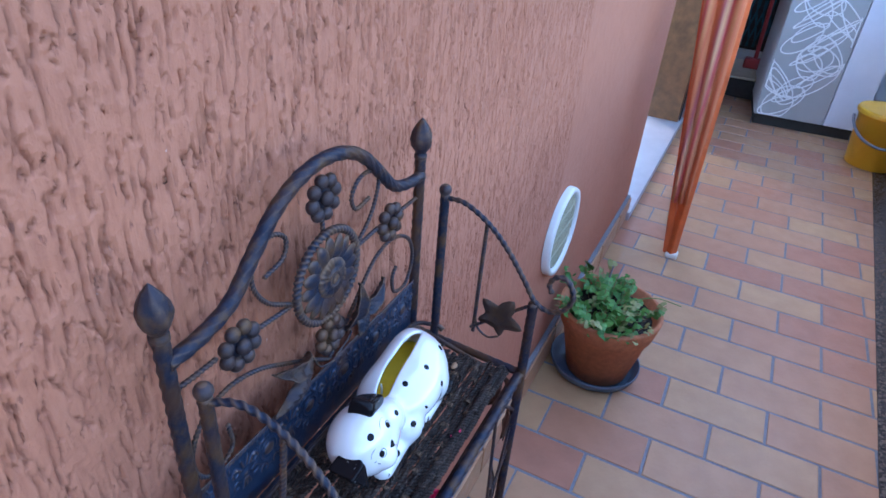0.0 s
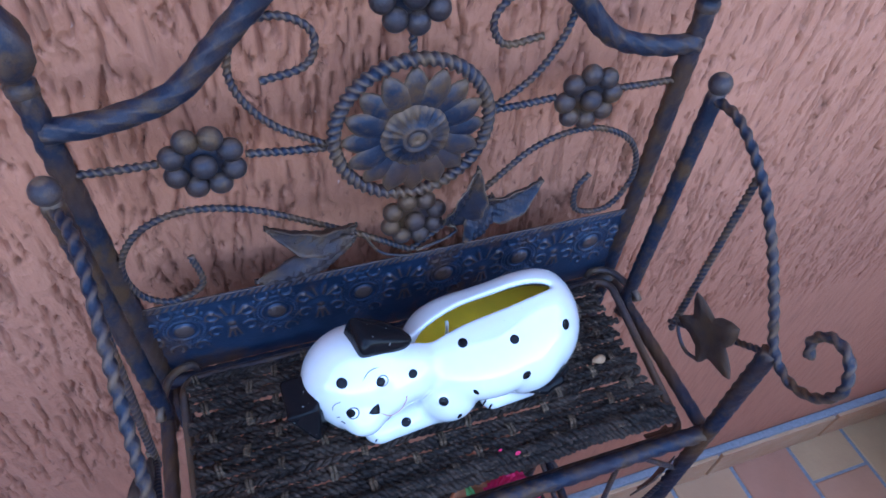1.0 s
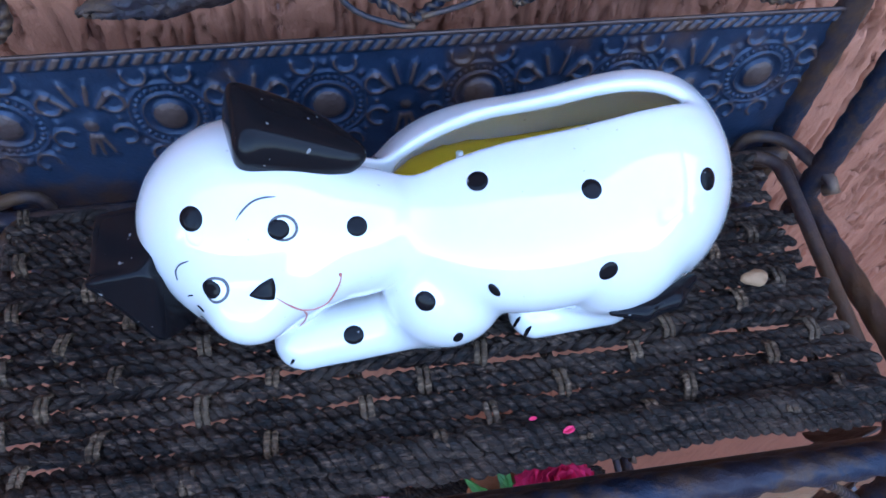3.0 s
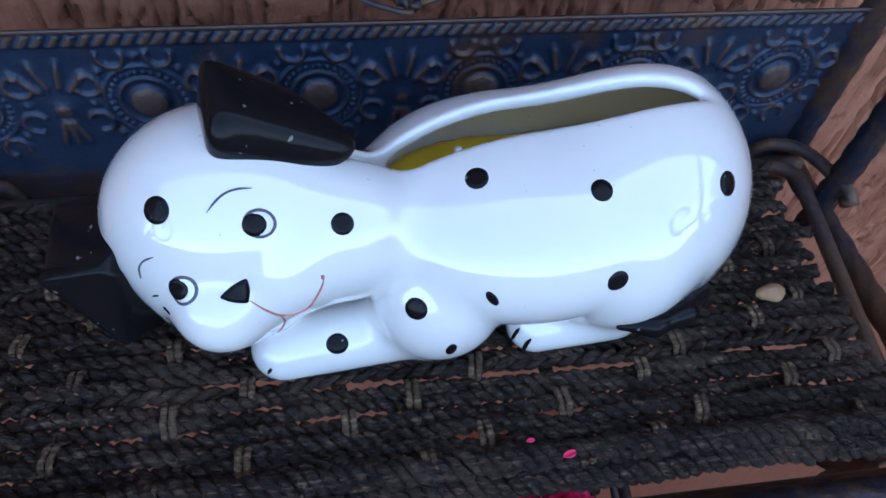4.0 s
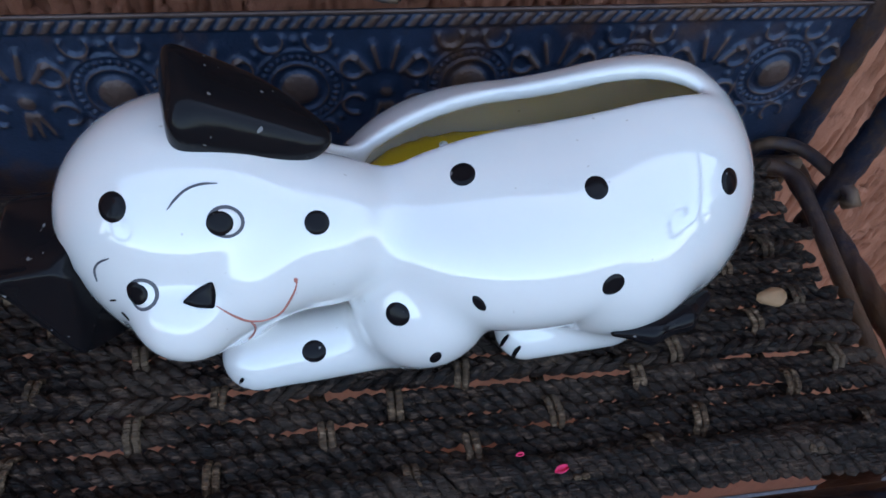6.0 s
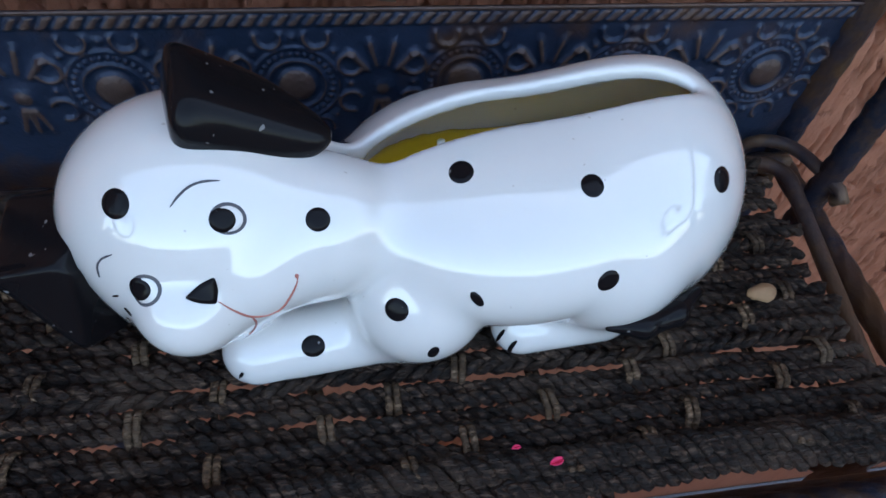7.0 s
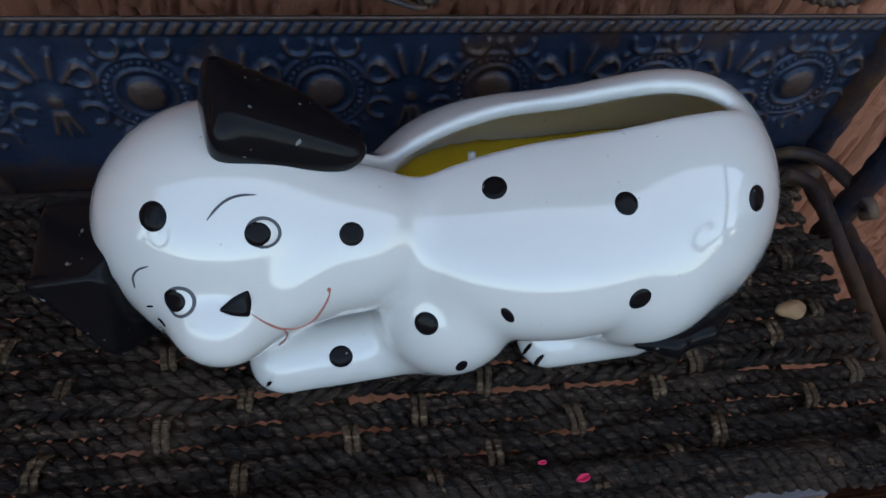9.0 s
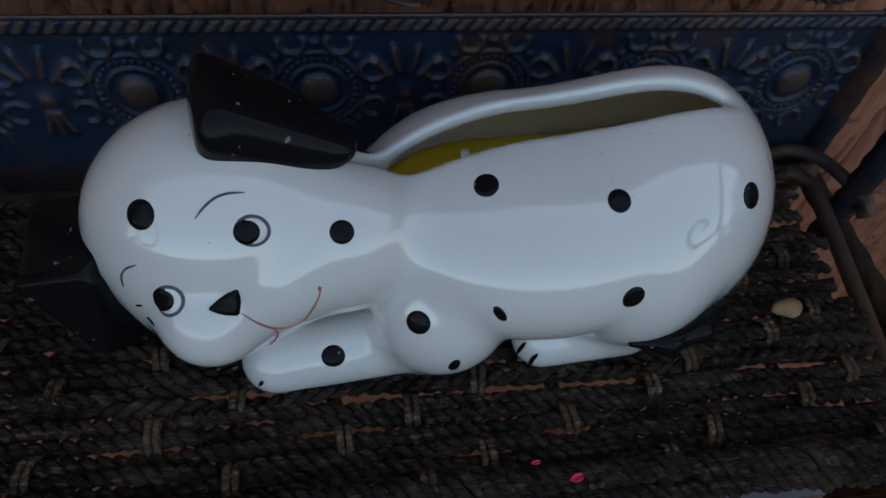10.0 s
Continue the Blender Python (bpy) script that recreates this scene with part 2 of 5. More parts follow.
def spline(points, per=10, closed=False):
    """A Catmull-Rom curve through points, evenly resampled enough for sweeping."""
    p = np.asarray(points, float)
    if closed:
        p = np.vstack([p[-1], p, p[0], p[1]])
    else:
        p = np.vstack([2 * p[0] - p[1], p, 2 * p[-1] - p[-2]])
    out = []
    for i in range(1, len(p) - 2):
        a, b, c, d = p[i - 1:i + 3]
        for t in np.linspace(0, 1, per, endpoint=False):
            out.append(0.5 * ((2 * b) + (c - a) * t + (2 * a - 5 * b + 4 * c - d) * t * t + (3 * b - a - 3 * c + d) * t ** 3))
    if not closed:
        out.append(p[-2])
    return np.array(out)


def resample(p, step):
    d = np.r_[0, np.cumsum(np.linalg.norm(np.diff(p, axis=0), axis=1))]
    n = max(2, int(round(d[-1] / step)) + 1)
    s = np.linspace(0, d[-1], n)
    return np.stack([np.interp(s, d, p[:, k]) for k in range(3)], 1)


def frames(p, closed=False):
    t = np.gradient(p, axis=0)
    if closed:
        t = np.roll(p, -1, 0) - np.roll(p, 1, 0)
    t /= np.linalg.norm(t, axis=1)[:, None]
    u = np.cross(t[0], (0.31, 0.9, 0.27))
    us = []
    for k in t:
        u = u - k * (u @ k)
        u /= np.linalg.norm(u)
        us.append(u)
    us = np.array(us)
    return t, us, np.cross(t, us)


def sweep(p, radius, lobes=0, depth=0.25, pitch=0.02, ring=10, closed=False, taper=None, flat=1.0):
    """A bar swept along p: round, or with twisted ridges when lobes is given."""
    p = np.asarray(p, float)
    n = len(p)
    t, u, v = frames(p, closed)
    step = np.r_[0, np.cumsum(np.linalg.norm(np.diff(p, axis=0), axis=1))]
    r = np.full(n, radius) if taper is None else radius * np.asarray(taper)
    a = np.linspace(0, 2 * np.pi, ring, endpoint=False)
    turn = 2 * np.pi * step / pitch
    if closed:
        total = step[-1] + np.linalg.norm(p[0] - p[-1])
        k = max(1, round(total / pitch * max(lobes, 1))) / max(lobes, 1)
        turn = 2 * np.pi * k * step / total
    shape = 1.0 + (depth * (np.abs(np.cos(0.5 * lobes * (a[None] - turn[:, None]))) - 0.6) if lobes else 0 * a[None] * turn[:, None])
    rr = r[:, None] * shape
    verts = p[:, None] + rr[..., None] * (np.cos(a)[None, :, None] * u[:, None] + flat * np.sin(a)[None, :, None] * v[:, None])
    verts = verts.reshape(-1, 3)
    faces = []
    for i in range(n if closed else n - 1):
        j = (i + 1) % n
        for k in range(ring):
            q = (k + 1) % ring
            faces.append((i * ring + k, i * ring + q, j * ring + q, j * ring + k))
    if not closed:
        faces.append(tuple(range(ring))[::-1])
        faces.append(tuple((n - 1) * ring + k for k in range(ring)))
    return verts, faces


def join(pieces):
    verts, faces, base = [], [], 0
    for v, f in pieces:
        verts.append(np.asarray(v, float))
        faces += [tuple(int(i) + base for i in q) for q in f]
        base += len(v)
    return np.vstack(verts), faces


def bar(path, r, lobes=0, pitch=0.02, step=None, depth=0.25, ring=None, closed=False):
    p = resample(np.asarray(path, float), step or (pitch / 8 if lobes else 0.004))
    if closed:
        p = p[:-1]
    return sweep(p, r, lobes, depth, pitch, ring or (max(12, lobes * 5) if lobes else 10), closed)


def lathe(profile, seg=32, closed=False):
    """A turned body about z from (radius, height) pairs."""
    pr = np.asarray(profile, float)
    a = np.linspace(0, 2 * np.pi, seg, endpoint=False)
    v = np.stack([pr[:, None, 0] * np.cos(a), pr[:, None, 0] * np.sin(a), np.repeat(pr[:, 1:2], seg, 1)], -1).reshape(-1, 3)
    f = []
    n = len(pr)
    for i in range(n if closed else n - 1):
        j = (i + 1) % n
        for k in range(seg):
            q = (k + 1) % seg
            f.append((i * seg + k, i * seg + q, j * seg + q, j * seg + k))
    return v, f


def moved(piece, m):
    v = np.asarray(piece[0], float)
    r = np.array(m.to_3x3())
    return v @ r.T + np.array(m.translation), piece[1]


def ball(c, r, seg=12, rings=8):
    a = np.linspace(-np.pi / 2, np.pi / 2, rings + 1)
    r = np.broadcast_to(np.asarray(r, float), 3)
    v, f = lathe([(max(1e-5, math.cos(x)), math.sin(x)) for x in a], seg)
    return v * r + np.asarray(c), f


# ---- setting: balcony wall, floor, parapet, ceiling ----
WALL_END = 2.11


def grooved(x0, x1, z0, z1, step, seed):
    """Relief of the scratched plaster: short upright furrows dragged by grit, on a rough ground."""
    rng = np.random.default_rng(seed)
    nx, nz = int((x1 - x0) / step) + 1, int((z1 - z0) / step) + 1
    h = np.zeros((nz, nx))
    for k, amp in ((3, 0.00026), (7, 0.00034), (22, 0.00022), (60, 0.0003)):
        g = rng.normal(size=(nz // k + 3, nx // k + 3))
        zi, xi = np.arange(nz) / k, np.arange(nx) / k
        a, b = zi.astype(int), xi.astype(int)
        fz, fx = (zi - a)[:, None], (xi - b)[None]
        fz, fx = fz * fz * (3 - 2 * fz), fx * fx * (3 - 2 * fx)
        h += amp * ((g[a][:, b] * (1 - fx) + g[a][:, b + 1] * fx) * (1 - fz) + (g[a + 1][:, b] * (1 - fx) + g[a + 1][:, b + 1] * fx) * fz)
    count = int((x1 - x0) * (z1 - z0) * 9600)
    for _ in range(count):
        length = rng.choice([0.006, 0.014, 0.028, 0.048], p=[0.32, 0.30, 0.24, 0.14]) * rng.uniform(0.6, 1.4)
        width = rng.uniform(0.0005, 0.0010)
        depth = rng.uniform(0.0020, 0.0062)
        cx, cz = rng.uniform(0, nx), rng.uniform(0, nz)
        lean, bend = rng.normal(0.04, 0.10), rng.normal(0, 0.0010)
        rz, rx = int(length / 2 / step) + 2, int((width * 3 + length * 0.2) / step) + 2
        a0, a1, b0, b1 = max(0, int(cz) - rz), min(nz, int(cz) + rz + 1), max(0, int(cx) - rx), min(nx, int(cx) + rx + 1)
        if a1 <= a0 or b1 <= b0:
            continue
        zz = ((np.arange(a0, a1) - cz) * step)[:, None]
        xx = ((np.arange(b0, b1) - cx) * step)[None]
        s = zz / (length / 2)
        mid = lean * zz + bend * np.sin(3.0 * s)
        cut = depth * np.exp(-((xx - mid) / width) ** 2) * np.clip(1 - s * s, 0, 1) ** 0.5
        lip = 0.14 * depth * np.exp(-((np.abs(xx - mid) - 2.1 * width) / width) ** 2) * np.clip(1 - s * s, 0, 1)
        h[a0:a1, b0:b1] += lip - cut
    return h


def build_wall():
    x0, x1, z0, z1, step = -0.25, 1.02, 0.52, 1.36, 0.0014
    h = grooved(x0, x1, z0, z1, step, 3)
    nz, nx = h.shape
    xs, zs = np.linspace(x0, x1, nx), np.linspace(z0, z1, nz)
    fade = np.clip(np.minimum.reduce([np.broadcast_to((xs - x0)[None], h.shape), np.broadcast_to((x1 - xs)[None], h.shape), np.broadcast_to((zs - z0)[:, None], h.shape), np.broadcast_to((z1 - zs)[:, None], h.shape)]) / 0.03, 0, 1)
    h = h * fade
    v = np.stack([np.broadcast_to(xs[None], h.shape), -h, np.broadcast_to(zs[:, None], h.shape)], -1).reshape(-1, 3)
    i = np.arange(nz * nx).reshape(nz, nx)
    f = np.stack([i[:-1, :-1], i[:-1, 1:], i[1:, 1:], i[1:, :-1]], -1).reshape(-1, 4)
    pieces = [(v, f.tolist())]

    def slab(lo, hi):
        bm = box(lo, hi)
        bm.verts.index_update()
        pieces.append((np.array([q.co for q in bm.verts]), [[w.index for w in q.verts] for q in bm.faces]))
        bm.free()

    slab((x0, 0.004, z0), (x1, 0.16, z1))
    slab((-2.2, 0, 0), (x0, 0.16, 2.6))
    slab((x1, 0, 0), (WALL_END, 0.16, 2.6))
    slab((x0, 0, 0), (x1, 0.16, z0))
    slab((x0, 0, z1), (x1, 0.16, 2.6))
    pv, pf = join(pieces)
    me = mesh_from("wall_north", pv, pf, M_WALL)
    me.polygons.foreach_set("use_smooth", np.arange(len(me.polygons)) < len(f))
    ob = new("wall_north", me)
    return tagged(ob, "terracotta painted wall of scratched rustic plaster", "wall", kind="structure")


build_wall()

tagged(part("wall_door_side", box((3.30, 0.0, 0), (5.2, 0.16, 2.6)), M_BROWN), "brown painted wall beyond the doorway", "wall", kind="structure")
tagged(part("wall_lintel", box((WALL_END, 0.003, 2.12), (3.30, 0.157, 2.6)), M_WALL), "terracotta plaster over the doorway", "wall", kind="structure")
tagged(part("wall_east", box((4.55, -1.6, 0), (4.7, 0.0, 2.6)), M_CEIL), "plain end wall of the balcony", "wall", kind="structure")
tagged(part("wall_west", box((-2.35, -1.0, 0), (-2.2, 0.16, 2.6)), M_WALL), "plain end wall of the balcony", "wall", kind="structure")
tagged(part("wall_room", box((1.7, 1.2, 0), (3.8, 1.3, 2.6)), M_CEIL), "plain room wall behind the doorway", "wall", kind="structure")
# Out of view; the slab's depth is set to admit overhead sky light.
tagged(part("ceiling", box((-2.35, -0.42, 2.6), (4.7, 1.3, 2.75)), M_CEIL), "white balcony ceiling slab, unseen, its depth set for sky light", "ceiling", kind="structure")
tagged(part("floor_room", box((1.7, 0.16, -0.1), (3.8, 1.3, 0.03)), M_MARBLE), "pale stone floor behind the doorway", "floor", kind="structure")

door = thing("door_1", "open doorway with a brown wooden frame and marble sill", "door", (2.7, 0.05, 0), kind="structure")
part("threshold", box((WALL_END - 0.045, -0.030, 0), (3.36, 0.158, 0.034), 0.003), M_MARBLE, door, "pale worn marble threshold")
part("jamb", box((3.255, -0.012, 0.034), (3.297, 0.16, 2.12), 0.003), M_WOOD, door, "varnished wooden jamb")
part("jamb", box((WALL_END + 0.002, 0.11, 0.034), (WALL_END + 0.035, 0.157, 2.12), 0.003), M_WOOD, door)
part("weatherstrip", box((3.292, -0.020, 0.034), (3.306, -0.013, 2.12), 0.002), M_DARK, door, "dark rubber strip")


def curtain():
    n, rows = 40, 14
    v, f = [], []
    for j in range(rows + 1):
        z = 0.037 + j / rows * 1.4
        for i in range(n + 1):
            s = i / n
            v.append((WALL_END + 0.05 + 0.16 * s, 0.125 + 0.018 * math.sin(s * 19 + 0.25 * j) + 0.006 * math.sin(7 * s + j), z))
    for j in range(rows):
        for i in range(n):
            a = j * (n + 1) + i
            f.append((a, a + 1, a + n + 2, a + n + 1))
    return v, f


cl = thing("curtain", "pale blue cloth hanging in the doorway onto the sill", "curtain", (WALL_END + 0.13, 0.125, 0.034))
ob = part("cloth", curtain(), M_BLUECLOTH, cl, smooth=True)
sol = ob.modifiers.new("thickness", "SOLIDIFY")
sol.thickness = 0.002

floor = thing("floor", "beige and salmon clay tiles in running bond with grey joints", "floor", kind="structure")
part("bedding", box((-2.2, -1.6, -0.12), (4.55, 0.0, -0.0015)), M_GROUT, floor, "grey joint mortar")

# granite edge runs at a slight angle to the house wall
EDGE = pose(1.07, -0.832, 0, 0, 0, -3.0)
tagged(part("granite_edge", box((-3.3, -0.13, -0.05), (3.6, 0.0, 0.004), 0.002, EDGE), M_GRANITE), "dark speckled granite strip along the balcony floor", "floor edging", kind="structure")
# Unseen wall, added; its height limits the low sky in light and reflections.
tagged(part("parapet", box((-3.3, -0.25, 0), (3.6, -0.13, 0.86), 0.01, EDGE), M_CEIL), "plain parapet, unseen, added to hold back low sky light", "parapet", kind="structure")


def skirting():
    base = thing("baseboard", "clay skirting tiles with a grey mortar cap", "baseboard", (1, -0.01, 0), kind="structure")
    part("mortar_cap", box((-2.2, -0.013, 0.0), (WALL_END - 0.002, -0.0005, 0.0905), 0.002), M_GROUT, base, "grey mortar")
    x = -1.05
    while x < WALL_END - 0.03:
        w = min(0.24, WALL_END - 0.006 - x)
        part("tile", box((x, -0.0185, 0.004), (x + w, -0.0045, 0.083), 0.0015), M_SKIRT, base)
        x += 0.248


skirting()


# ---- the wrought iron plant stand ----
CX, HALF, BACK, FRONT = 0.117, 0.157, -0.037, -0.170
SEAT = 0.722
stand = thing("plant_stand", "patinated iron plant stand shaped like a small bench", "plant stand", (CX, -0.1, 0))


def at_back(points, dy=0.0):
    return np.array([(x, BACK + dy, z) for x, z in points])


def finial(x, y, z):
    """A ribbed acorn bud over a collar."""
    prof = [(0.0045, 0), (0.0062, 0.001), (0.0062, 0.005), (0.0050, 0.0065), (0.0058, 0.008), (0.0095, 0.014), (0.0105, 0.020), (0.0092, 0.027), (0.0058, 0.034), (0.0022, 0.039), (0.0003, 0.041)]
    v, f = lathe(prof, 30)
    v = np.asarray(v)
    a = np.arctan2(v[:, 1], v[:, 0])
    up = np.clip((v[:, 2] - 0.008) / 0.008, 0, 1)
    k = 1 + 0.08 * up * np.cos(5 * a + v[:, 2] * 120)
    v[:, 0] *= k
    v[:, 1] *= k
    return moved((v, f), pose(x, y, z))


for s in (-1, 1):
    x = CX + s * HALF
    part("back_post", bar([(x, BACK, 0.0), (x, BACK, 0.925)], 0.0051, 5, 0.055, 0.004, 0.34), M_RUST, stand, smooth=True)
    part("finial", finial(x, BACK, 0.922), M_IRON, stand, "ribbed acorn bud", smooth=True)
    # side panel: short post with a knob, drooping twisted arm, front leg
    part("arm_post", bar([(x, -0.066, SEAT - 0.02), (x, -0.066, 0.893)], 0.0044, 5, 0.045, 0.004, 0.34), M_RUST, stand, smooth=True)
    part("knob", ball((x, -0.066, 0.897), 0.0062, 16, 10), M_IRON, stand, smooth=True)
    arm = spline([(x, -0.068, 0.889), (x, -0.088, 0.889), (x, -0.114, 0.875), (x, -0.137, 0.853), (x, -0.158, 0.825), (x, -0.171, 0.806), (x, -0.186, 0.799), (x, -0.201, 0.806), (x, -0.208, 0.823), (x, -0.201, 0.839), (x, -0.190, 0.841), (x, -0.183, 0.831), (x, -0.187, 0.821)])
    lean = 0.014 if s < 0 else 0.0
    arm[:, 0] += lean * (1 - np.exp((arm[:, 1] + 0.068) / 0.022))
    part("arm", bar(arm, 0.0024, 2, 0.0155, None, 0.62), M_IRON, stand, "twisted iron scroll", smooth=True)
    part("front_leg", bar([(x, -0.171, 0.0), (x, -0.171, 0.803)], 0.0047, 5, 0.05, 0.004, 0.34), M_RUST, stand, smooth=True)
    part("brace", bar([(x + lean * 0.87, -0.113, 0.876), (x, -0.111, 0.742)], 0.0020, 2, 0.008, None, 0.5), M_IRON, stand, smooth=True)
    part("brace", bar([(x, -0.108, 0.746), (x + lean * 0.5, -0.140, 0.775), (x + lean, -0.171, 0.801)], 0.0018, 2, 0.009, None, 0.5), M_IRON, stand, smooth=True)
    curl = spline([(x, -0.112, 0.762), (x, -0.116, 0.748), (x, -0.128, 0.741), (x, -0.140, 0.747)])
    part("tendril", bar(curl, 0.0012), M_IRON, stand, smooth=True)
    for z in (0.12, 0.42):
        part("stretcher", bar([(x, BACK, z), (x, -0.171, z)], 0.0038, 4, 0.05, 0.006, 0.2), M_RUST, stand, smooth=True)

rail_half = [(-0.157, 0.905), (-0.130, 0.907), (-0.103, 0.916), (-0.080, 0.938), (-0.055, 0.961), (-0.030, 0.974), (0.0, 0.979)]
rail = [(CX + x, z) for x, z in rail_half] + [(CX - x, z) for x, z in rail_half[-2::-1]]
part("top_rail", bar(spline(at_back(rail, -0.002)), 0.0052, 6, 0.085, 0.004, 0.24), M_IRON, stand, smooth=True)

# round rosette in a twisted hoop
RZ, RR = 0.878, 0.040
t = np.linspace(0, 2 * np.pi, 97)
hoop = np.stack([CX + RR * np.cos(t), np.full_like(t, BACK - 0.004), RZ + RR * np.sin(t)], 1)
part("hoop", bar(hoop, 0.0031, 2, 0.0095, 0.0012, 0.62, 14, True), M_IRON, stand, "twisted round hoop", smooth=True)


def rosette():
    pieces = []
    for k in range(16):
        a = 2 * math.pi * k / 16
        v, f = [], []
        nl, nw = 8, 4
        for i in range(nl + 1):
            s = i / nl
            r = 0.010 + 0.0265 * s
            w = 0.0072 * math.sin(math.pi * min(1, 0.25 + 0.62 * s)) * (1.0 if s < 0.8 else 1 - ((s - 0.8) / 0.2) ** 2 * 0.85)
            for j in range(-nw, nw + 1):
                q = j / nw
                y = -0.004 * math.sin(s * 2.6) + 0.0018 * q * q - (0.0008 if k % 2 else 0)
                v.append((r, y, w * q))
        for i in range(nl):
            for j in range(2 * nw):
                b = i * (2 * nw + 1) + j
                f.append((b, b + 1, b + 2 * nw + 2, b + 2 * nw + 1))
        pieces.append(moved((v, f), pose(CX, BACK - 0.004, RZ, 0, -math.degrees(a), 0)))
    prof = [(0.0, 0.0070), (0.0040, 0.0068), (0.0052, 0.0058), (0.0058, 0.0070), (0.0070, 0.0072), (0.0078, 0.0060), (0.0120, 0.0052), (0.0165, 0.0044), (0.0180, 0.0015)]
    v, f = lathe(prof, 64)
    a = np.arctan2(v[:, 1], v[:, 0])
    r = np.hypot(v[:, 0], v[:, 1])
    v[:, 2] += np.where((r > 0.0085) & (r < 0.0175), 0.0012 * np.sign(np.cos(24 * a)) * 0.7, 0)
    pieces.append(moved((v, f), pose(CX, BACK - 0.004, RZ, 90, 0, 0)))
    return join(pieces)


ob = part("rosette", rosette(), M_RUST, stand, "pressed tin daisy", smooth=True)
ob.modifiers.new("thickness", "SOLIDIFY").thickness = 0.0008


def blossom(x, z, r, spin):
    """Eight domed petals round a domed heart, pressed from sheet."""
    pieces = [ball((x, BACK - 0.006, z), (r * 0.30, 0.0052, r * 0.30), 14, 8)]
    for k in range(8):
        a = 2 * math.pi * (k + spin) / 8
        pieces.append(ball((x + 0.68 * r * math.cos(a), BACK - 0.003, z + 0.68 * r * math.sin(a)), (r * 0.29, 0.0052, r * 0.29), 12, 8))
    pieces.append(ball((x, BACK - 0.001, z), (r * 0.62, 0.003, r * 0.62), 16, 6))
    return join(pieces)


for bx, bz, spin in ((CX - 0.001, 0.949, 0.2), (0.017, 0.878, 0.5), (CX + 0.098, 0.881, 0.1), (CX + 0.002, 0.816, 0.35)):
    part("blossom", blossom(bx, bz, 0.0205, spin), M_BLOSSOM, stand, "domed iron blossom", smooth=True)

# twisted wires: cross bars and four scrolls
for x0, z0, x1, z1 in ((CX - HALF, 0.880, -0.002, 0.879), (0.036, 0.877, CX - RR, 0.873), (CX + RR, 0.880, CX + 0.08, 0.882), (CX + 0.116, 0.882, CX + HALF, 0.882), (CX, RZ + RR, CX, 0.932), (CX + 0.001, RZ - RR, CX + 0.002, 0.832)):
    part("cross_wire", bar(at_back([(x0, z0), ((x0 + x1) / 2, (z0 + z1) / 2 - 0.0004), (x1, z1)]), 0.0018, 2, 0.0075, None, 0.65), M_IRON, stand, smooth=True)
for pts in (
    [(0.077, 0.874), (0.049, 0.893), (0.036, 0.916), (0.040, 0.937), (0.052, 0.944), (0.065, 0.942), (0.073, 0.933), (0.068, 0.920), (0.048, 0.915)],
    [(0.157, 0.880), (0.181, 0.898), (0.194, 0.920), (0.195, 0.936), (0.181, 0.945), (0.165, 0.943), (0.155, 0.931), (0.162, 0.918), (0.182, 0.920)],
    [(0.118, 0.787), (0.092, 0.806), (0.064, 0.824), (0.033, 0.842), (0.003, 0.849), (-0.021, 0.841), (-0.035, 0.820), (-0.033, 0.796), (-0.019, 0.785), (-0.001, 0.794), (-0.002, 0.817)],
    [(0.118, 0.787), (0.139, 0.804), (0.166, 0.830), (0.192, 0.852), (0.224, 0.858), (0.254, 0.843), (0.265, 0.815), (0.253, 0.789), (0.230, 0.792), (0.225, 0.811), (0.232, 0.822)],
):
    part("scroll", bar(spline(at_back(pts, -0.001)), 0.00165, 2, 0.0072, None, 0.65), M_IRON, stand, "twisted wire scroll", smooth=True)
for pts in ([(0.088, 0.816), (0.098, 0.797), (0.112, 0.790), (0.118, 0.789)], [(0.120, 0.792), (0.138, 0.797), (0.145, 0.803), (0.140, 0.808)]):
    part("tendril", bar(spline(at_back(pts, -0.007)), 0.0009), M_RUST, stand, smooth=True)


def leaf(root, tip, width, lift, curl, veins=9):
    """A pressed sheet leaf with raised veins and curling margins, facing the room."""
    root, tip = np.array(root), np.array(tip)
    d = tip - root
    length = np.linalg.norm(d)
    d /= length
    side = np.cross(d, (0, 1, 0))
    n, w = 26, 8
    v, f = [], []
    for i in range(n + 1):
        s = i / n
        half = width * (math.sin(math.pi * s ** 0.8) ** 0.9 * (1 + 0.10 * math.sin(s * 22)) + 0.03)
        for j in range(-w, w + 1):
            q = j / w
            out = lift * math.sin(math.pi * s) + curl * q * q * math.sin(math.pi * s) + 0.0016 * math.sin(2 * math.pi * veins * (s - 0.22 * abs(q))) * (1 - abs(q) ** 3) - 0.0016 * math.exp(-(q / 0.14) ** 2)
            v.append(root + d * length * s + side * half * q + np.array((0, -1, 0)) * out)
    m = 2 * w + 1
    for i in range(n):
        for j in range(2 * w):
            b = i * m + j
            f.append((b, b + 1, b + m + 1, b + m))
    return v, f


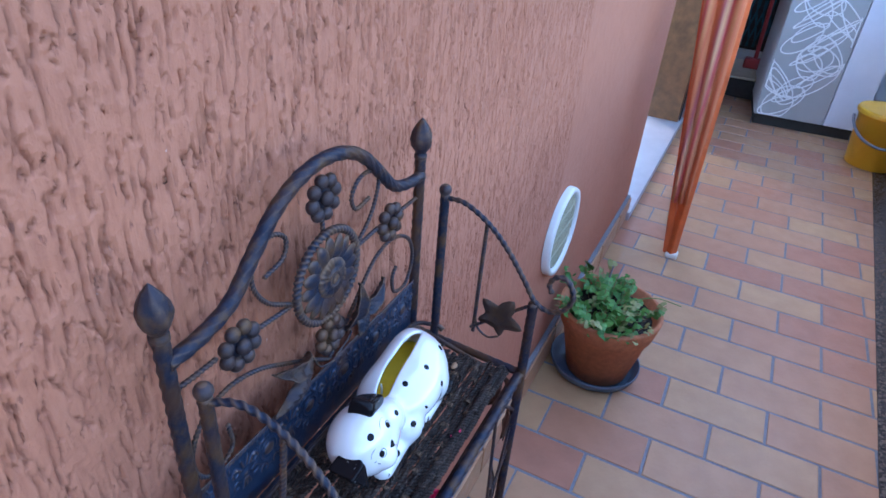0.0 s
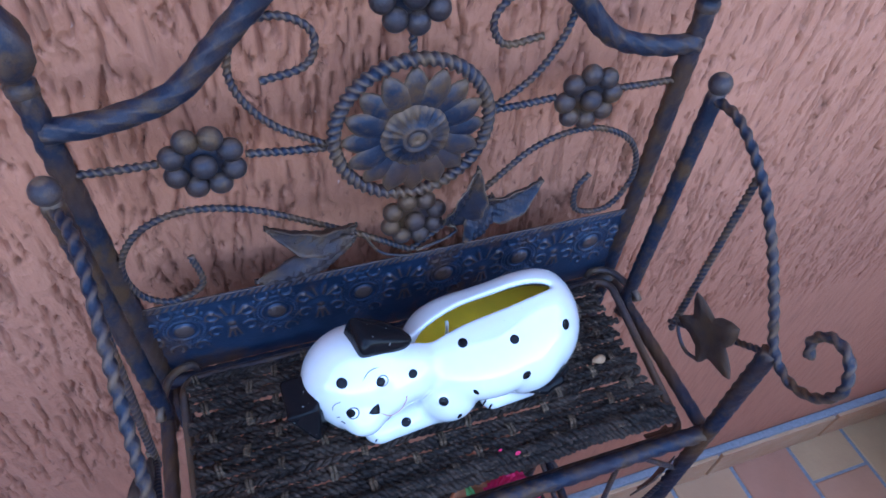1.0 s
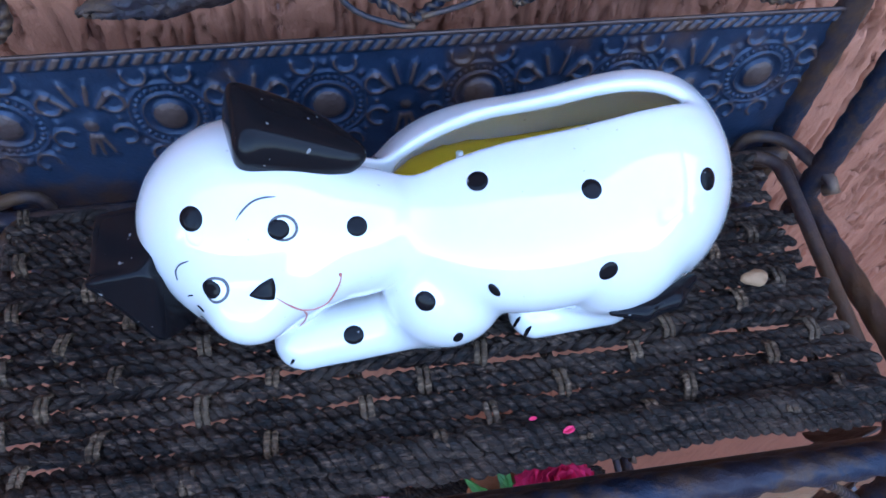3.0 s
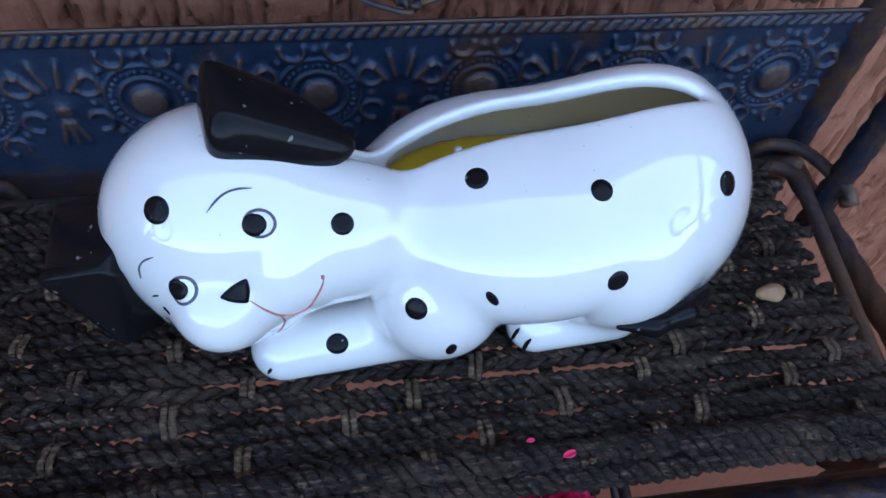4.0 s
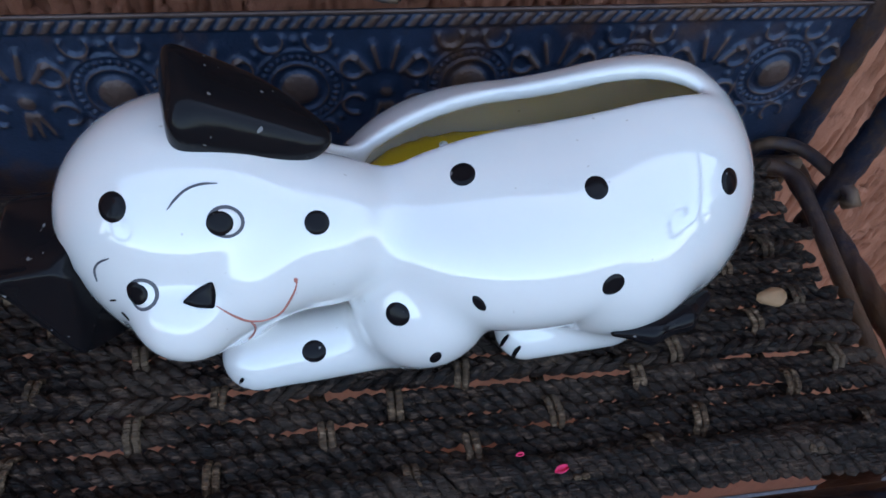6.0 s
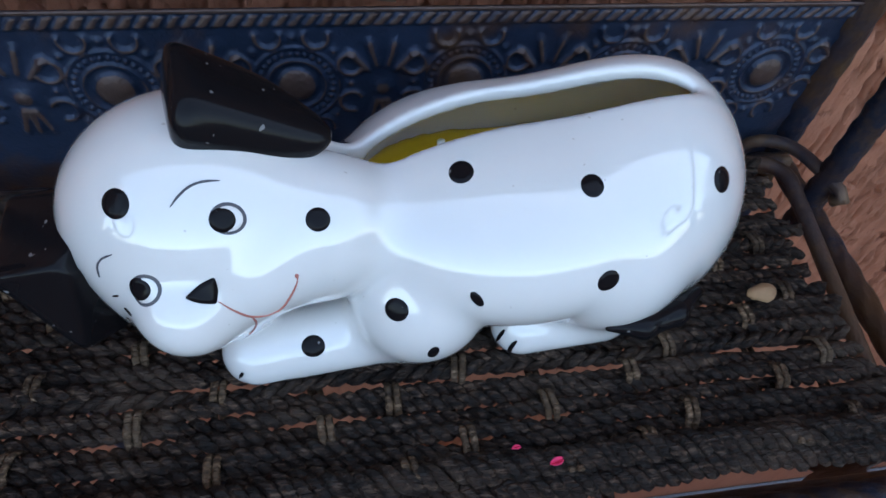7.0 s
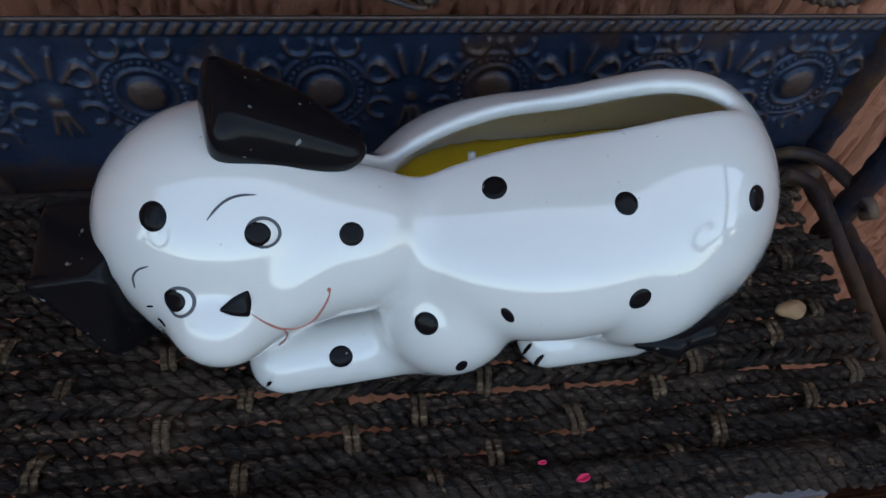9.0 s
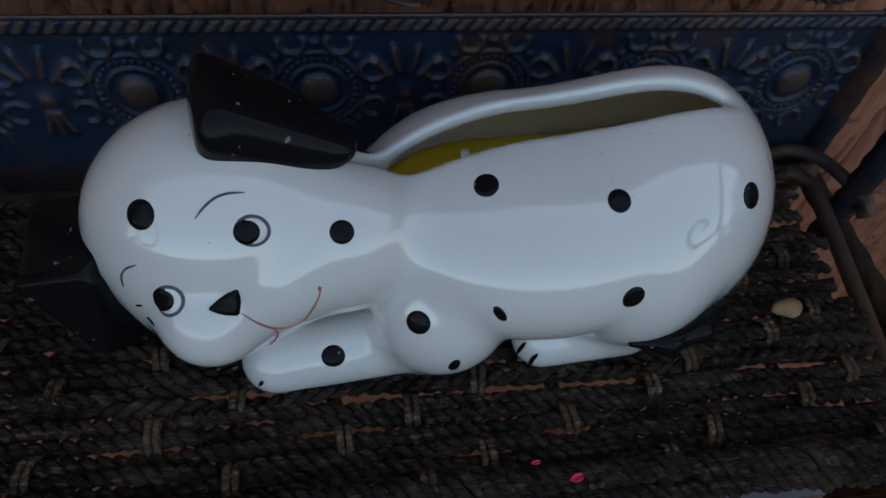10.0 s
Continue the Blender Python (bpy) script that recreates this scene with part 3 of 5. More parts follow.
for root, tip, w, lift, curl, mat in (
    ((0.086, BACK - 0.004, 0.820), (0.037, BACK - 0.012, 0.838), 0.0090, 0.006, 0.009, M_PLATE),
    ((0.084, BACK - 0.010, 0.818), (0.027, BACK - 0.018, 0.806), 0.0080, 0.010, -0.008, M_PLATE),
    ((0.140, BACK - 0.004, 0.805), (0.152, BACK - 0.012, 0.853), 0.0105, 0.005, 0.006, M_IRON),
    ((0.148, BACK - 0.003, 0.814), (0.194, BACK - 0.010, 0.834), 0.0110, 0.005, 0.007, M_IRON),
    ((0.166, BACK - 0.005, 0.824), (0.147, BACK - 0.014, 0.799), 0.0095, 0.007, -0.006, M_IRON),
):
    ob = part("leaf", leaf(root, tip, w, lift, curl), mat, stand, "veined iron leaf with curled margins", smooth=True)
    ob.modifiers.new("thickness", "SOLIDIFY").thickness = 0.0007


def ivy(size):
    """A flat-cut iron ivy leaf with five points, gently bowed."""
    pts = []
    tips = [(90, 1.0), (18, 0.86), (-52, 0.78), (-128, 0.70), (160, 0.88)]
    for k, (a, r) in enumerate(tips):
        nxt = tips[(k + 1) % 5][0] - (360 if k == 3 else 0)
        nxt = nxt if nxt < a else nxt - 360
        for turn, reach in ((0.40, 0.66), (0.17, 0.86), (0.0, 1.0), (-0.17, 0.86), (-0.40, 0.66)):
            pts.append((reach * r * math.cos(radians(a) + turn), reach * r * math.sin(radians(a) + turn)))
        low = radians((a + nxt) / 2)
        pts.append((0.48 * math.cos(low), 0.48 * math.sin(low)))
    bm = bmesh.new()
    c = bm.verts.new((0, 0, 0.06 * size))
    vs = [bm.verts.new((x * size, y * size, -0.12 * size * (x * x + 0.5 * y * y))) for x, y in pts]
    for i in range(len(vs)):
        bm.faces.new((c, vs[i], vs[(i + 1) % len(vs)]))
    bmesh.ops.subdivide_edges(bm, edges=bm.edges[:], cuts=1)
    g = bmesh.ops.extrude_face_region(bm, geom=bm.faces[:])
    bmesh.ops.translate(bm, vec=(0, 0, -0.001), verts=[e for e in g["geom"] if isinstance(e, bmesh.types.BMVert)])
    bmesh.ops.recalc_face_normals(bm, faces=bm.faces[:])
    return bm


def place_ivy(m, size):
    bm = ivy(size)
    bmesh.ops.transform(bm, matrix=m, verts=bm.verts)
    part("ivy_leaf", bm, M_PLATE, stand, "flat brown iron ivy leaf", smooth=True)


for s in (-1, 1):
    x = CX + s * HALF
    place_ivy(Matrix.Translation((x - 0.004 * s, -0.139, 0.774)) @ pose(0, 0, 0, 90, 0, 90) @ pose(0, 0, 0, 0, 0, 28), 0.031)

# embossed tin strip behind the seat
def strip_relief():
    x0, x1, z0, z1, step = -0.038, 0.272, 0.716, 0.7835, 0.00055
    nx, nz = int((x1 - x0) / step) + 1, int((z1 - z0) / step) + 1
    X, Z = np.meshgrid(np.linspace(x0, x1, nx), np.linspace(z0, z1, nz))
    h = np.zeros_like(X)
    bump = lambda d, w: np.exp(-(d / w) ** 2)
    zc = 0.757
    pitch = 0.0535
    for k in range(6):
        mx = -0.0190 + pitch * k
        dx, dz = X - mx, Z - zc
        r, a = np.hypot(dx, dz), np.arctan2(dz, dx)
        h += 0.0024 * np.clip(1 - (r / 0.0062) ** 2, 0, 1) ** 0.6
        h += 0.0010 * bump(r - 0.0088, 0.0007)
        h += 0.0011 * bump(r - 0.0112, 0.0009) * (0.55 + 0.45 * np.cos(30 * a))
        h += 0.0009 * bump(r - 0.0132, 0.0006)
        for q in range(8):
            b = radians(22.5 + 45 * q)
            ex, ez = dx - 0.0182 * math.cos(b), dz - 0.0182 * math.sin(b)
            er, ea = np.hypot(ex, ez), np.arctan2(ez, ex)
            open_side = np.cos(ea - b) < 0.72
            h += 0.0012 * bump(er - 0.0037, 0.0008) * np.where(open_side, 1, 0.05)
            gx, gz = dx - 0.0168 * math.cos(b + 0.39), dz - 0.0168 * math.sin(b + 0.39)
            h += 0.0010 * bump(np.hypot(gx, gz), 0.0013)
        # sprig between the medallions
        sx = X - (mx + pitch / 2)
        h += 0.0015 * bump(np.hypot(sx, Z - zc + 0.002), 0.0030)
        for b in (-42, -15, 15, 42, 165, 180, 195):
            c, s = math.sin(radians(b)), math.cos(radians(b))
            u, w = sx * c + (Z - zc) * s, sx * s - (Z - zc) * c
            h += 0.0013 * bump(w, 0.0008 + 0.0004 * np.clip(u / 0.012, 0, 1)) * np.clip((u - 0.005) / 0.002, 0, 1) * np.clip((0.0175 - u) / 0.003, 0, 1)
    band = (Z > 0.7770)
    h = np.where(band, 0.0012 * np.abs(np.sin((X - 0.8 * (Z - 0.78)) * math.pi / 0.0042)) ** 0.6 * np.clip((Z - 0.7770) / 0.001, 0, 1) * np.clip((0.7823 - Z) / 0.001, 0, 1), np.minimum(h, 0.0030) * np.clip((0.7760 - Z) / 0.001, 0, 1))
    h += np.where((Z > 0.7823), 0.0014, 0)
    v = np.stack([X - CX, -h, Z - 0.75], -1).reshape(-1, 3)
    i = np.arange(nx * nz).reshape(nz, nx)
    f = np.stack([i[:-1, :-1], i[:-1, 1:], i[1:, 1:], i[1:, :-1]], -1).reshape(-1, 4)
    return v, f.tolist()


strip = part("embossed_strip", strip_relief(), M_EMBOSS, stand, "embossed blue-black tin strip with medallions", smooth=True)
strip.location = (CX, BACK - 0.001, 0.75)
strip.modifiers.new("thickness", "SOLIDIFY").thickness = 0.001


# seat frame and its hanging wire tray
def shelf(z, depth_front, with_tray=True):
    xl, xr, yb, yf = CX - HALF, CX + HALF, BACK - 0.008, depth_front
    part("shelf_rail", bar([(xl, yf, z - 0.012), (xr, yf, z - 0.012)], 0.0050, 5, 0.06, 0.004, 0.32), M_IRON, stand, smooth=True)
    part("shelf_rail", bar([(xl, yb, z - 0.004), (xr, yb, z - 0.004)], 0.0040, 5, 0.06, 0.004, 0.32), M_IRON, stand, smooth=True)
    for x in (xl, xr):
        part("shelf_rail", bar([(x, BACK, z - 0.006), (x, yf, z - 0.012)], 0.0040, 5, 0.06, 0.004, 0.32), M_RUST, stand, smooth=True)
    r = 0.010
    ring = []
    ax, bx, ay, by = xl + 0.012, xr - 0.010, yb - 0.006, yf + 0.006
    for cx, cy, a0 in ((bx - r, ay - r, 0), (ax + r, ay - r, 90), (ax + r, by + r, 180), (bx - r, by + r, 270)):
        for k in range(7):
            a = radians(a0 + 15 * k)
            ring.append((cx + r * math.cos(a), cy + r * math.sin(a), z + (0.003 if cy > (ay + by) / 2 else -0.018)))
    part("tray_wire", bar(np.array(ring + ring[:1]), 0.0028, 0, 0.02, 0.003, closed=True), M_RUST, stand, "round wire tray rim", smooth=True)
    for x, y in ((xl + 0.006, yb), (xr - 0.006, yb)):
        sgn = 1 if x > CX else -1
        c = spline([(x + 0.006 * sgn, y - 0.028, z + 0.004), (x + 0.007 * sgn, y - 0.029, z + 0.008), (x, y - 0.006, z + 0.009), (x - 0.012 * sgn, y + 0.002, z + 0.006), (x - 0.016 * sgn, y + 0.002, z - 0.006)])
        part("clip", bar(c, 0.0025), M_IRON, stand, "bent iron clip", smooth=True)


def weave(z, y_back, y_front, fine=True):
    """Sea grass ropes along the shelf, held by pale straps that go over and under them."""
    mat = part("woven_mat", bar([(CX - 0.140, y_front + 0.0, z - 0.006), (CX + 0.132, y_front + 0.0, z - 0.006)], 0.0036, 3, 0.012, 0.002, 0.35), M_ROPE, stand, "woven dark sea grass mat", smooth=True)
    rng = np.random.default_rng(7 if fine else 8)
    pitch = 0.0040
    rows = int((y_back - y_front) / pitch)
    xs = np.arange(CX - 0.145, CX + 0.138, 0.0013)
    for k in range(rows + 1):
        y = y_back - pitch * k + rng.normal(0, 0.0005)
        jit = rng.normal(0, 0.0006, 12)
        x = xs[(xs > CX - 0.143 + abs(rng.normal(0, 0.003))) & (xs < CX + 0.134 - abs(rng.normal(0, 0.004)))]
        wob = np.interp(x, np.linspace(x[0], x[-1], 12), jit)
        lift = 0.0008 * np.sin((x - CX) * math.pi / 0.021 + math.pi * k)
        axis = np.stack([x, y + wob, z - 0.0035 + lift + rng.normal(0, 0.0004)], 1)
        hand = 1 if k % 9 else -1
        length = rng.uniform(0.0076, 0.0098)
        plies = []
        for q in range(2):
            a = hand * 2 * np.pi * (x - x[0]) / length + np.pi * q
            p = axis + np.stack([0 * a, 0.00122 * np.cos(a), 0.00115 * np.sin(a)], 1)
            thick = 1 + 0.14 * np.interp(x, np.linspace(x[0], x[-1], 30), rng.normal(0, 1, 30))
            plies.append(sweep(p, 0.00140, 0, ring=7, taper=np.clip(thick, 0.65, 1.4)))
        part("rope", join(plies), M_ROPE, mat, smooth=True)
    # two thicker twisted cords close the front edge
    edge = []
    for y, dz in ((y_front + 0.002, -0.0018), (y_front - 0.003, -0.0045)):
        x = np.arange(CX - 0.142, CX + 0.133, 0.0013)
        for q in range(3):
            a = 2 * np.pi * x / 0.0105 + 2 * np.pi * q / 3
            wob = np.interp(x, np.linspace(x[0], x[-1], 16), rng.normal(0, 0.0007, 16))
            axis = np.stack([x, y + wob + 0.0021 * np.cos(a), z + dz + 0.0019 * np.sin(a)], 1)
            edge.append(sweep(axis, 0.0017, 0, ring=7, taper=1 + 0.12 * np.interp(x, np.linspace(x[0], x[-1], 40), rng.normal(0, 1, 40))))
    part("edge_binding", join(edge), M_ROPE, mat, "dark twisted edge cords", smooth=True)
    cols = 13
    for c in range(cols):
        x = CX - 0.132 + 0.0205 * c + rng.normal(0, 0.0015)
        ys = np.arange(y_back + 0.002, y_front - 0.002, -0.0008)
        ph = (y_back - ys) / pitch
        up = np.cos(0.4 * math.pi * ph + 2.2 * c) - 0.12
        zz = z - 0.0036 + rng.uniform(0.0028, 0.0043) * np.clip(up * 1.5, -1, 1)
        drift = np.interp(ys, np.linspace(ys[-1], ys[0], 6), rng.normal(0, 0.0018, 6)) + rng.normal(0, 0.06) * (ys - ys.mean())
        strands = []
        for q in (-0.5, 0.5):
            strands.append(sweep(np.stack([x + drift + q * 0.0021, ys, zz + rng.normal(0, 0.0002)], 1), 0.00100, 0, ring=6, flat=0.6))
        part("strap", join(strands), M_STRAP, mat, "pale bast strap", smooth=True)
    return mat


shelf(SEAT, FRONT)
weave(SEAT + 0.011, -0.057, -0.158)
shelf(0.43, FRONT)
weave(0.441, -0.057, -0.158, False)


# painted marks: centre and size
SPOTS = [((0.1256, -0.1114, 0.7881), 0.00297), ((0.1537, -0.1169, 0.7875), 0.0029), ((0.1875, -0.1134, 0.7834), 0.0034), ((0.1573, -0.1314, 0.7718), 0.003), ((0.1103, -0.1293, 0.7636), 0.00311), ((0.0905, -0.1262, 0.7455), 0.00312), ((0.095, -0.1209, 0.7862), 0.00269), ((0.0583, -0.1197, 0.7926), 0.0032)]
SMEARS = [((0.1276, -0.132, 0.7694), 0.00265, 0.00126), ((0.1188, -0.1343, 0.7516), 0.00276, 0.00152)]
EYES = [((0.0784, -0.1227, 0.79), 0.00378, 0.00343, 0), ((0.061, -0.1294, 0.7781), 0.00405, 0.00356, 0.3)]
PUPILS = [((0.0775, -0.123, 0.7901), 0.00286, 0.0028, 0), ((0.0602, -0.129, 0.778), 0.00308, 0.00283, 0.3)]
NOSE_TIP = [(0.0744, -0.129, 0.7803), (0.0741, -0.1321, 0.7753), (0.0683, -0.1317, 0.7776)]
LINES = [
    ("eyebrow", M_GREY, [(0.0685, -0.1217, 0.7931), (0.0701, -0.1203, 0.7944), (0.0722, -0.1189, 0.7954), (0.0747, -0.118, 0.7956), (0.0775, -0.1176, 0.7952)], 0.00029),
    ("eyebrow", M_GREY, [(0.0517, -0.1249, 0.7774), (0.052, -0.1243, 0.7801), (0.0535, -0.1244, 0.7824), (0.0562, -0.1249, 0.7842)], 0.00025),
    ("mouth_line", M_RED, [(0.0744, -0.1317, 0.7756), (0.0772, -0.1322, 0.7723), (0.0796, -0.1316, 0.7692), (0.0823, -0.1307, 0.7676), (0.0853, -0.1297, 0.7679), (0.0879, -0.129, 0.7715), (0.0896, -0.128, 0.7747), (0.0899, -0.1274, 0.7764)], 0.00031),
    ("mouth_line", M_RED, [(0.0798, -0.1315, 0.7689), (0.0802, -0.1308, 0.7654), (0.0791, -0.1295, 0.761), (0.0775, -0.1291, 0.7583)], 0.00034),
    ("mouth_line", M_RED, [(0.0896, -0.1273, 0.7771), (0.0898, -0.1274, 0.7765), (0.0899, -0.1276, 0.7757)], 0.00053),
    ("claw_mark", M_BLACK, [(0.0719, -0.1288, 0.7379), (0.0725, -0.1289, 0.7392), (0.0732, -0.1288, 0.7405)], 0.00052),
    ("claw_mark", M_BLACK, [(0.1377, -0.1254, 0.7388), (0.1381, -0.1257, 0.7422), (0.139, -0.1254, 0.7443)], 0.00061),
    ("claw_mark", M_BLACK, [(0.1408, -0.1278, 0.7365), (0.1407, -0.1286, 0.7408), (0.1417, -0.1284, 0.7433)], 0.00069),
    ("whisker_dot", M_BLACK, [(0.053, -0.1267, 0.7731), (0.0541, -0.1272, 0.7738), (0.0547, -0.1275, 0.7741)], 0.00025),
    ("whisker_dot", M_BLACK, [(0.055, -0.1284, 0.7712), (0.0557, -0.1292, 0.7711), (0.0566, -0.1304, 0.771)], 0.00044),
]


# ---- the glazed puppy planter, as one solid of blended forms ----
DOG = np.array((0.120, -0.100, SEAT + 0.0125))


def smin(a, b, k):
    h = np.clip(0.5 + 0.5 * (b - a) / k, 0, 1)
    return b + (a - b) * h - k * h * (1 - h)


def ellipsoid(p, c, r, tilt=0.0):
    q = p - np.asarray(c)
    if tilt:
        ct, st = math.cos(tilt), math.sin(tilt)
        q = np.stack([q[..., 0] * ct + q[..., 2] * st, q[..., 1], -q[..., 0] * st + q[..., 2] * ct], -1)
    r = np.asarray(r, float)
    k0 = np.linalg.norm(q / r, axis=-1)
    k1 = np.linalg.norm(q / (r * r), axis=-1)
    return k0 * (k0 - 1) / np.maximum(k1, 1e-9)


def capsule(p, a, b, ra, rb):
    a, b = np.asarray(a, float), np.asarray(b, float)
    d = b - a
    t = np.clip(((p - a) @ d) / (d @ d), 0, 1)
    return np.linalg.norm(p - a - t[..., None] * d, axis=-1) - (ra + (rb - ra) * t)


def trunk(p):
    d = ellipsoid(p, (0.1768, -0.0881, 0.7569), (0.0328, 0.0364, 0.0384))
    d = smin(d, ellipsoid(p, (0.1425, -0.0982, 0.7655), (0.0478, 0.0360, 0.0263)), 0.016)
    back = (p[..., 1] + 0.0711 - 0.35 * (0.79 - p[..., 2])) / 1.06
    return -smin(-d, -back, 0.010)


def head(p):
    d = ellipsoid(p, (0.0691, -0.1038, 0.7721), (0.0303, 0.0264, 0.0286))
    d = smin(d, ellipsoid(p, (0.0681, -0.1137, 0.7627), (0.0160, 0.0168, 0.0152)), 0.010)
    d = smin(d, ellipsoid(p, (0.0803, -0.1207, 0.7712), (0.0112, 0.0100, 0.0105)), 0.005)
    return smin(d, ellipsoid(p, (0.0671, -0.1280, 0.7677), (0.0105, 0.0095, 0.0100)), 0.004)


def opening(p):
    """The long slot in the back, seen from above."""
    ahead = 0.140 - p[..., 0]
    mid = -0.0911 - 0.11 * (ahead + np.sqrt(ahead * ahead + 0.0003))
    return (np.hypot((p[..., 0] - 0.1390) / 0.0450, (p[..., 1] - mid) / 0.0068) - 1) * 0.0068


def puppy(p):
    body = trunk(p)
    # the back is cut open along a slightly rising plane, and hollow
    lid = (p[..., 2] - 0.7935 - 0.16 * (p[..., 0] - 0.14)) * 0.987
    body = -smin(-body, -lid, 0.002)
    hollow = np.maximum(trunk(p) + 0.0040, 0.744 - p[..., 2])
    hole = opening(p)
    hollow = smin(hollow, np.maximum(hole, 0.765 - p[..., 2]), 0.0015)
    body = -smin(-body, hollow, 0.002)
    d = smin(body, head(p), 0.012)
    d = smin(d, ellipsoid(p, (0.0937, -0.1098, 0.7719), (0.0195, 0.0169, 0.0189)), 0.006)
    legs = capsule(p, (0.1118, -0.1174, 0.7405), (0.0764, -0.1207, 0.7372), 0.0105, 0.0093)
    legs = smin(legs, ellipsoid(p, (0.1175, -0.1181, 0.7523), (0.0177, 0.0162, 0.0190)), 0.005)
    legs = np.minimum(legs, ellipsoid(p, (0.1651, -0.1131, 0.7588), (0.0225, 0.0199, 0.0220)))
    legs = smin(legs, capsule(p, (0.1662, -0.1205, 0.7424), (0.1448, -0.1215, 0.7400), 0.0088, 0.0082), 0.004)
    legs = np.maximum(legs, -(trunk(p) + 0.0040))
    d = smin(d, legs, 0.0030)
    d = -smin(-d, np.maximum(hole, 0.765 - p[..., 2]), 0.0012)
    return np.maximum(d, 0.7345 - p[..., 2])


def rounded_hull(points, k):
    """A convex body through corner points with its edges rounded off."""
    bm = bmesh.new()
    for q in points:
        bm.verts.new(q)
    bmesh.ops.convex_hull(bm, input=bm.verts[:])
    bmesh.ops.dissolve_limit(bm, angle_limit=radians(9), verts=bm.verts[:], edges=bm.edges[:])
    bmesh.ops.recalc_face_normals(bm, faces=bm.faces[:])
    planes = [(np.array(f.normal), float(f.normal.dot(f.calc_center_median()))) for f in bm.faces]
    bm.free()

    def level(p):
        d = np.stack([p @ n - c for n, c in planes], -1)
        top = d.max(-1)
        return top + k * np.log(np.exp((d - top[..., None]) / k).sum(-1)) - 0.7 * k
    return level


EAR_FOLDED = rounded_hull([(0.0695, -0.0955, 0.8125), (0.0640, -0.0930, 0.7960), (0.0755, -0.1100, 0.8090), (0.0860, -0.0940, 0.8020), (0.1003, -0.1030, 0.7950), (0.1000, -0.1072, 0.7935), (0.0706, -0.1156, 0.8045), (0.0945, -0.1098, 0.7910), (0.0690, -0.1090, 0.7900), (0.0900, -0.0980, 0.7850)], 0.0011)
EAR_ROOT = rounded_hull([(0.0284, -0.1010, 0.7768), (0.0292, -0.1215, 0.7748), (0.0450, -0.1222, 0.7790), (0.0490, -0.1030, 0.7830), (0.0330, -0.1035, 0.7650), (0.0350, -0.1190, 0.7640), (0.0500, -0.1100, 0.7650)], 0.0009)
EAR_HANGING = rounded_hull([(0.0300, -0.1216, 0.7735), (0.0455, -0.1232, 0.7775), (0.0422, -0.1292, 0.7563), (0.0495, -0.1182, 0.7508), (0.0385, -0.1140, 0.7640), (0.0510, -0.1150, 0.7650)], 0.0009)


def ear_pair(p):
    fold = 0.0010 * np.exp(-((p[..., 1] + 0.1120 - 0.12 * (p[..., 0] - 0.085)) / 0.0022) ** 2)
    return EAR_FOLDED(p) + fold, smin(EAR_ROOT(p), EAR_HANGING(p), 0.0030)


TAIL = [(0.1632, -0.1318, 0.7520), (0.1722, -0.1316, 0.7512), (0.1820, -0.1286, 0.7510), (0.1902, -0.1236, 0.7520)]


def tail(p):
    d = capsule(p, TAIL[0], TAIL[1], 0.0012, 0.0034)
    d = smin(d, capsule(p, TAIL[1], TAIL[2], 0.0034, 0.0034), 0.002)
    return smin(d, capsule(p, TAIL[2], TAIL[3], 0.0034, 0.0014), 0.002)


def gradient(f, p, e=0.0004):
    g = np.stack([f(p + e * np.eye(3)[k]) - f(p - e * np.eye(3)[k]) for k in range(3)], -1)
    return g / np.maximum(np.linalg.norm(g, axis=-1), 1e-9)[..., None]


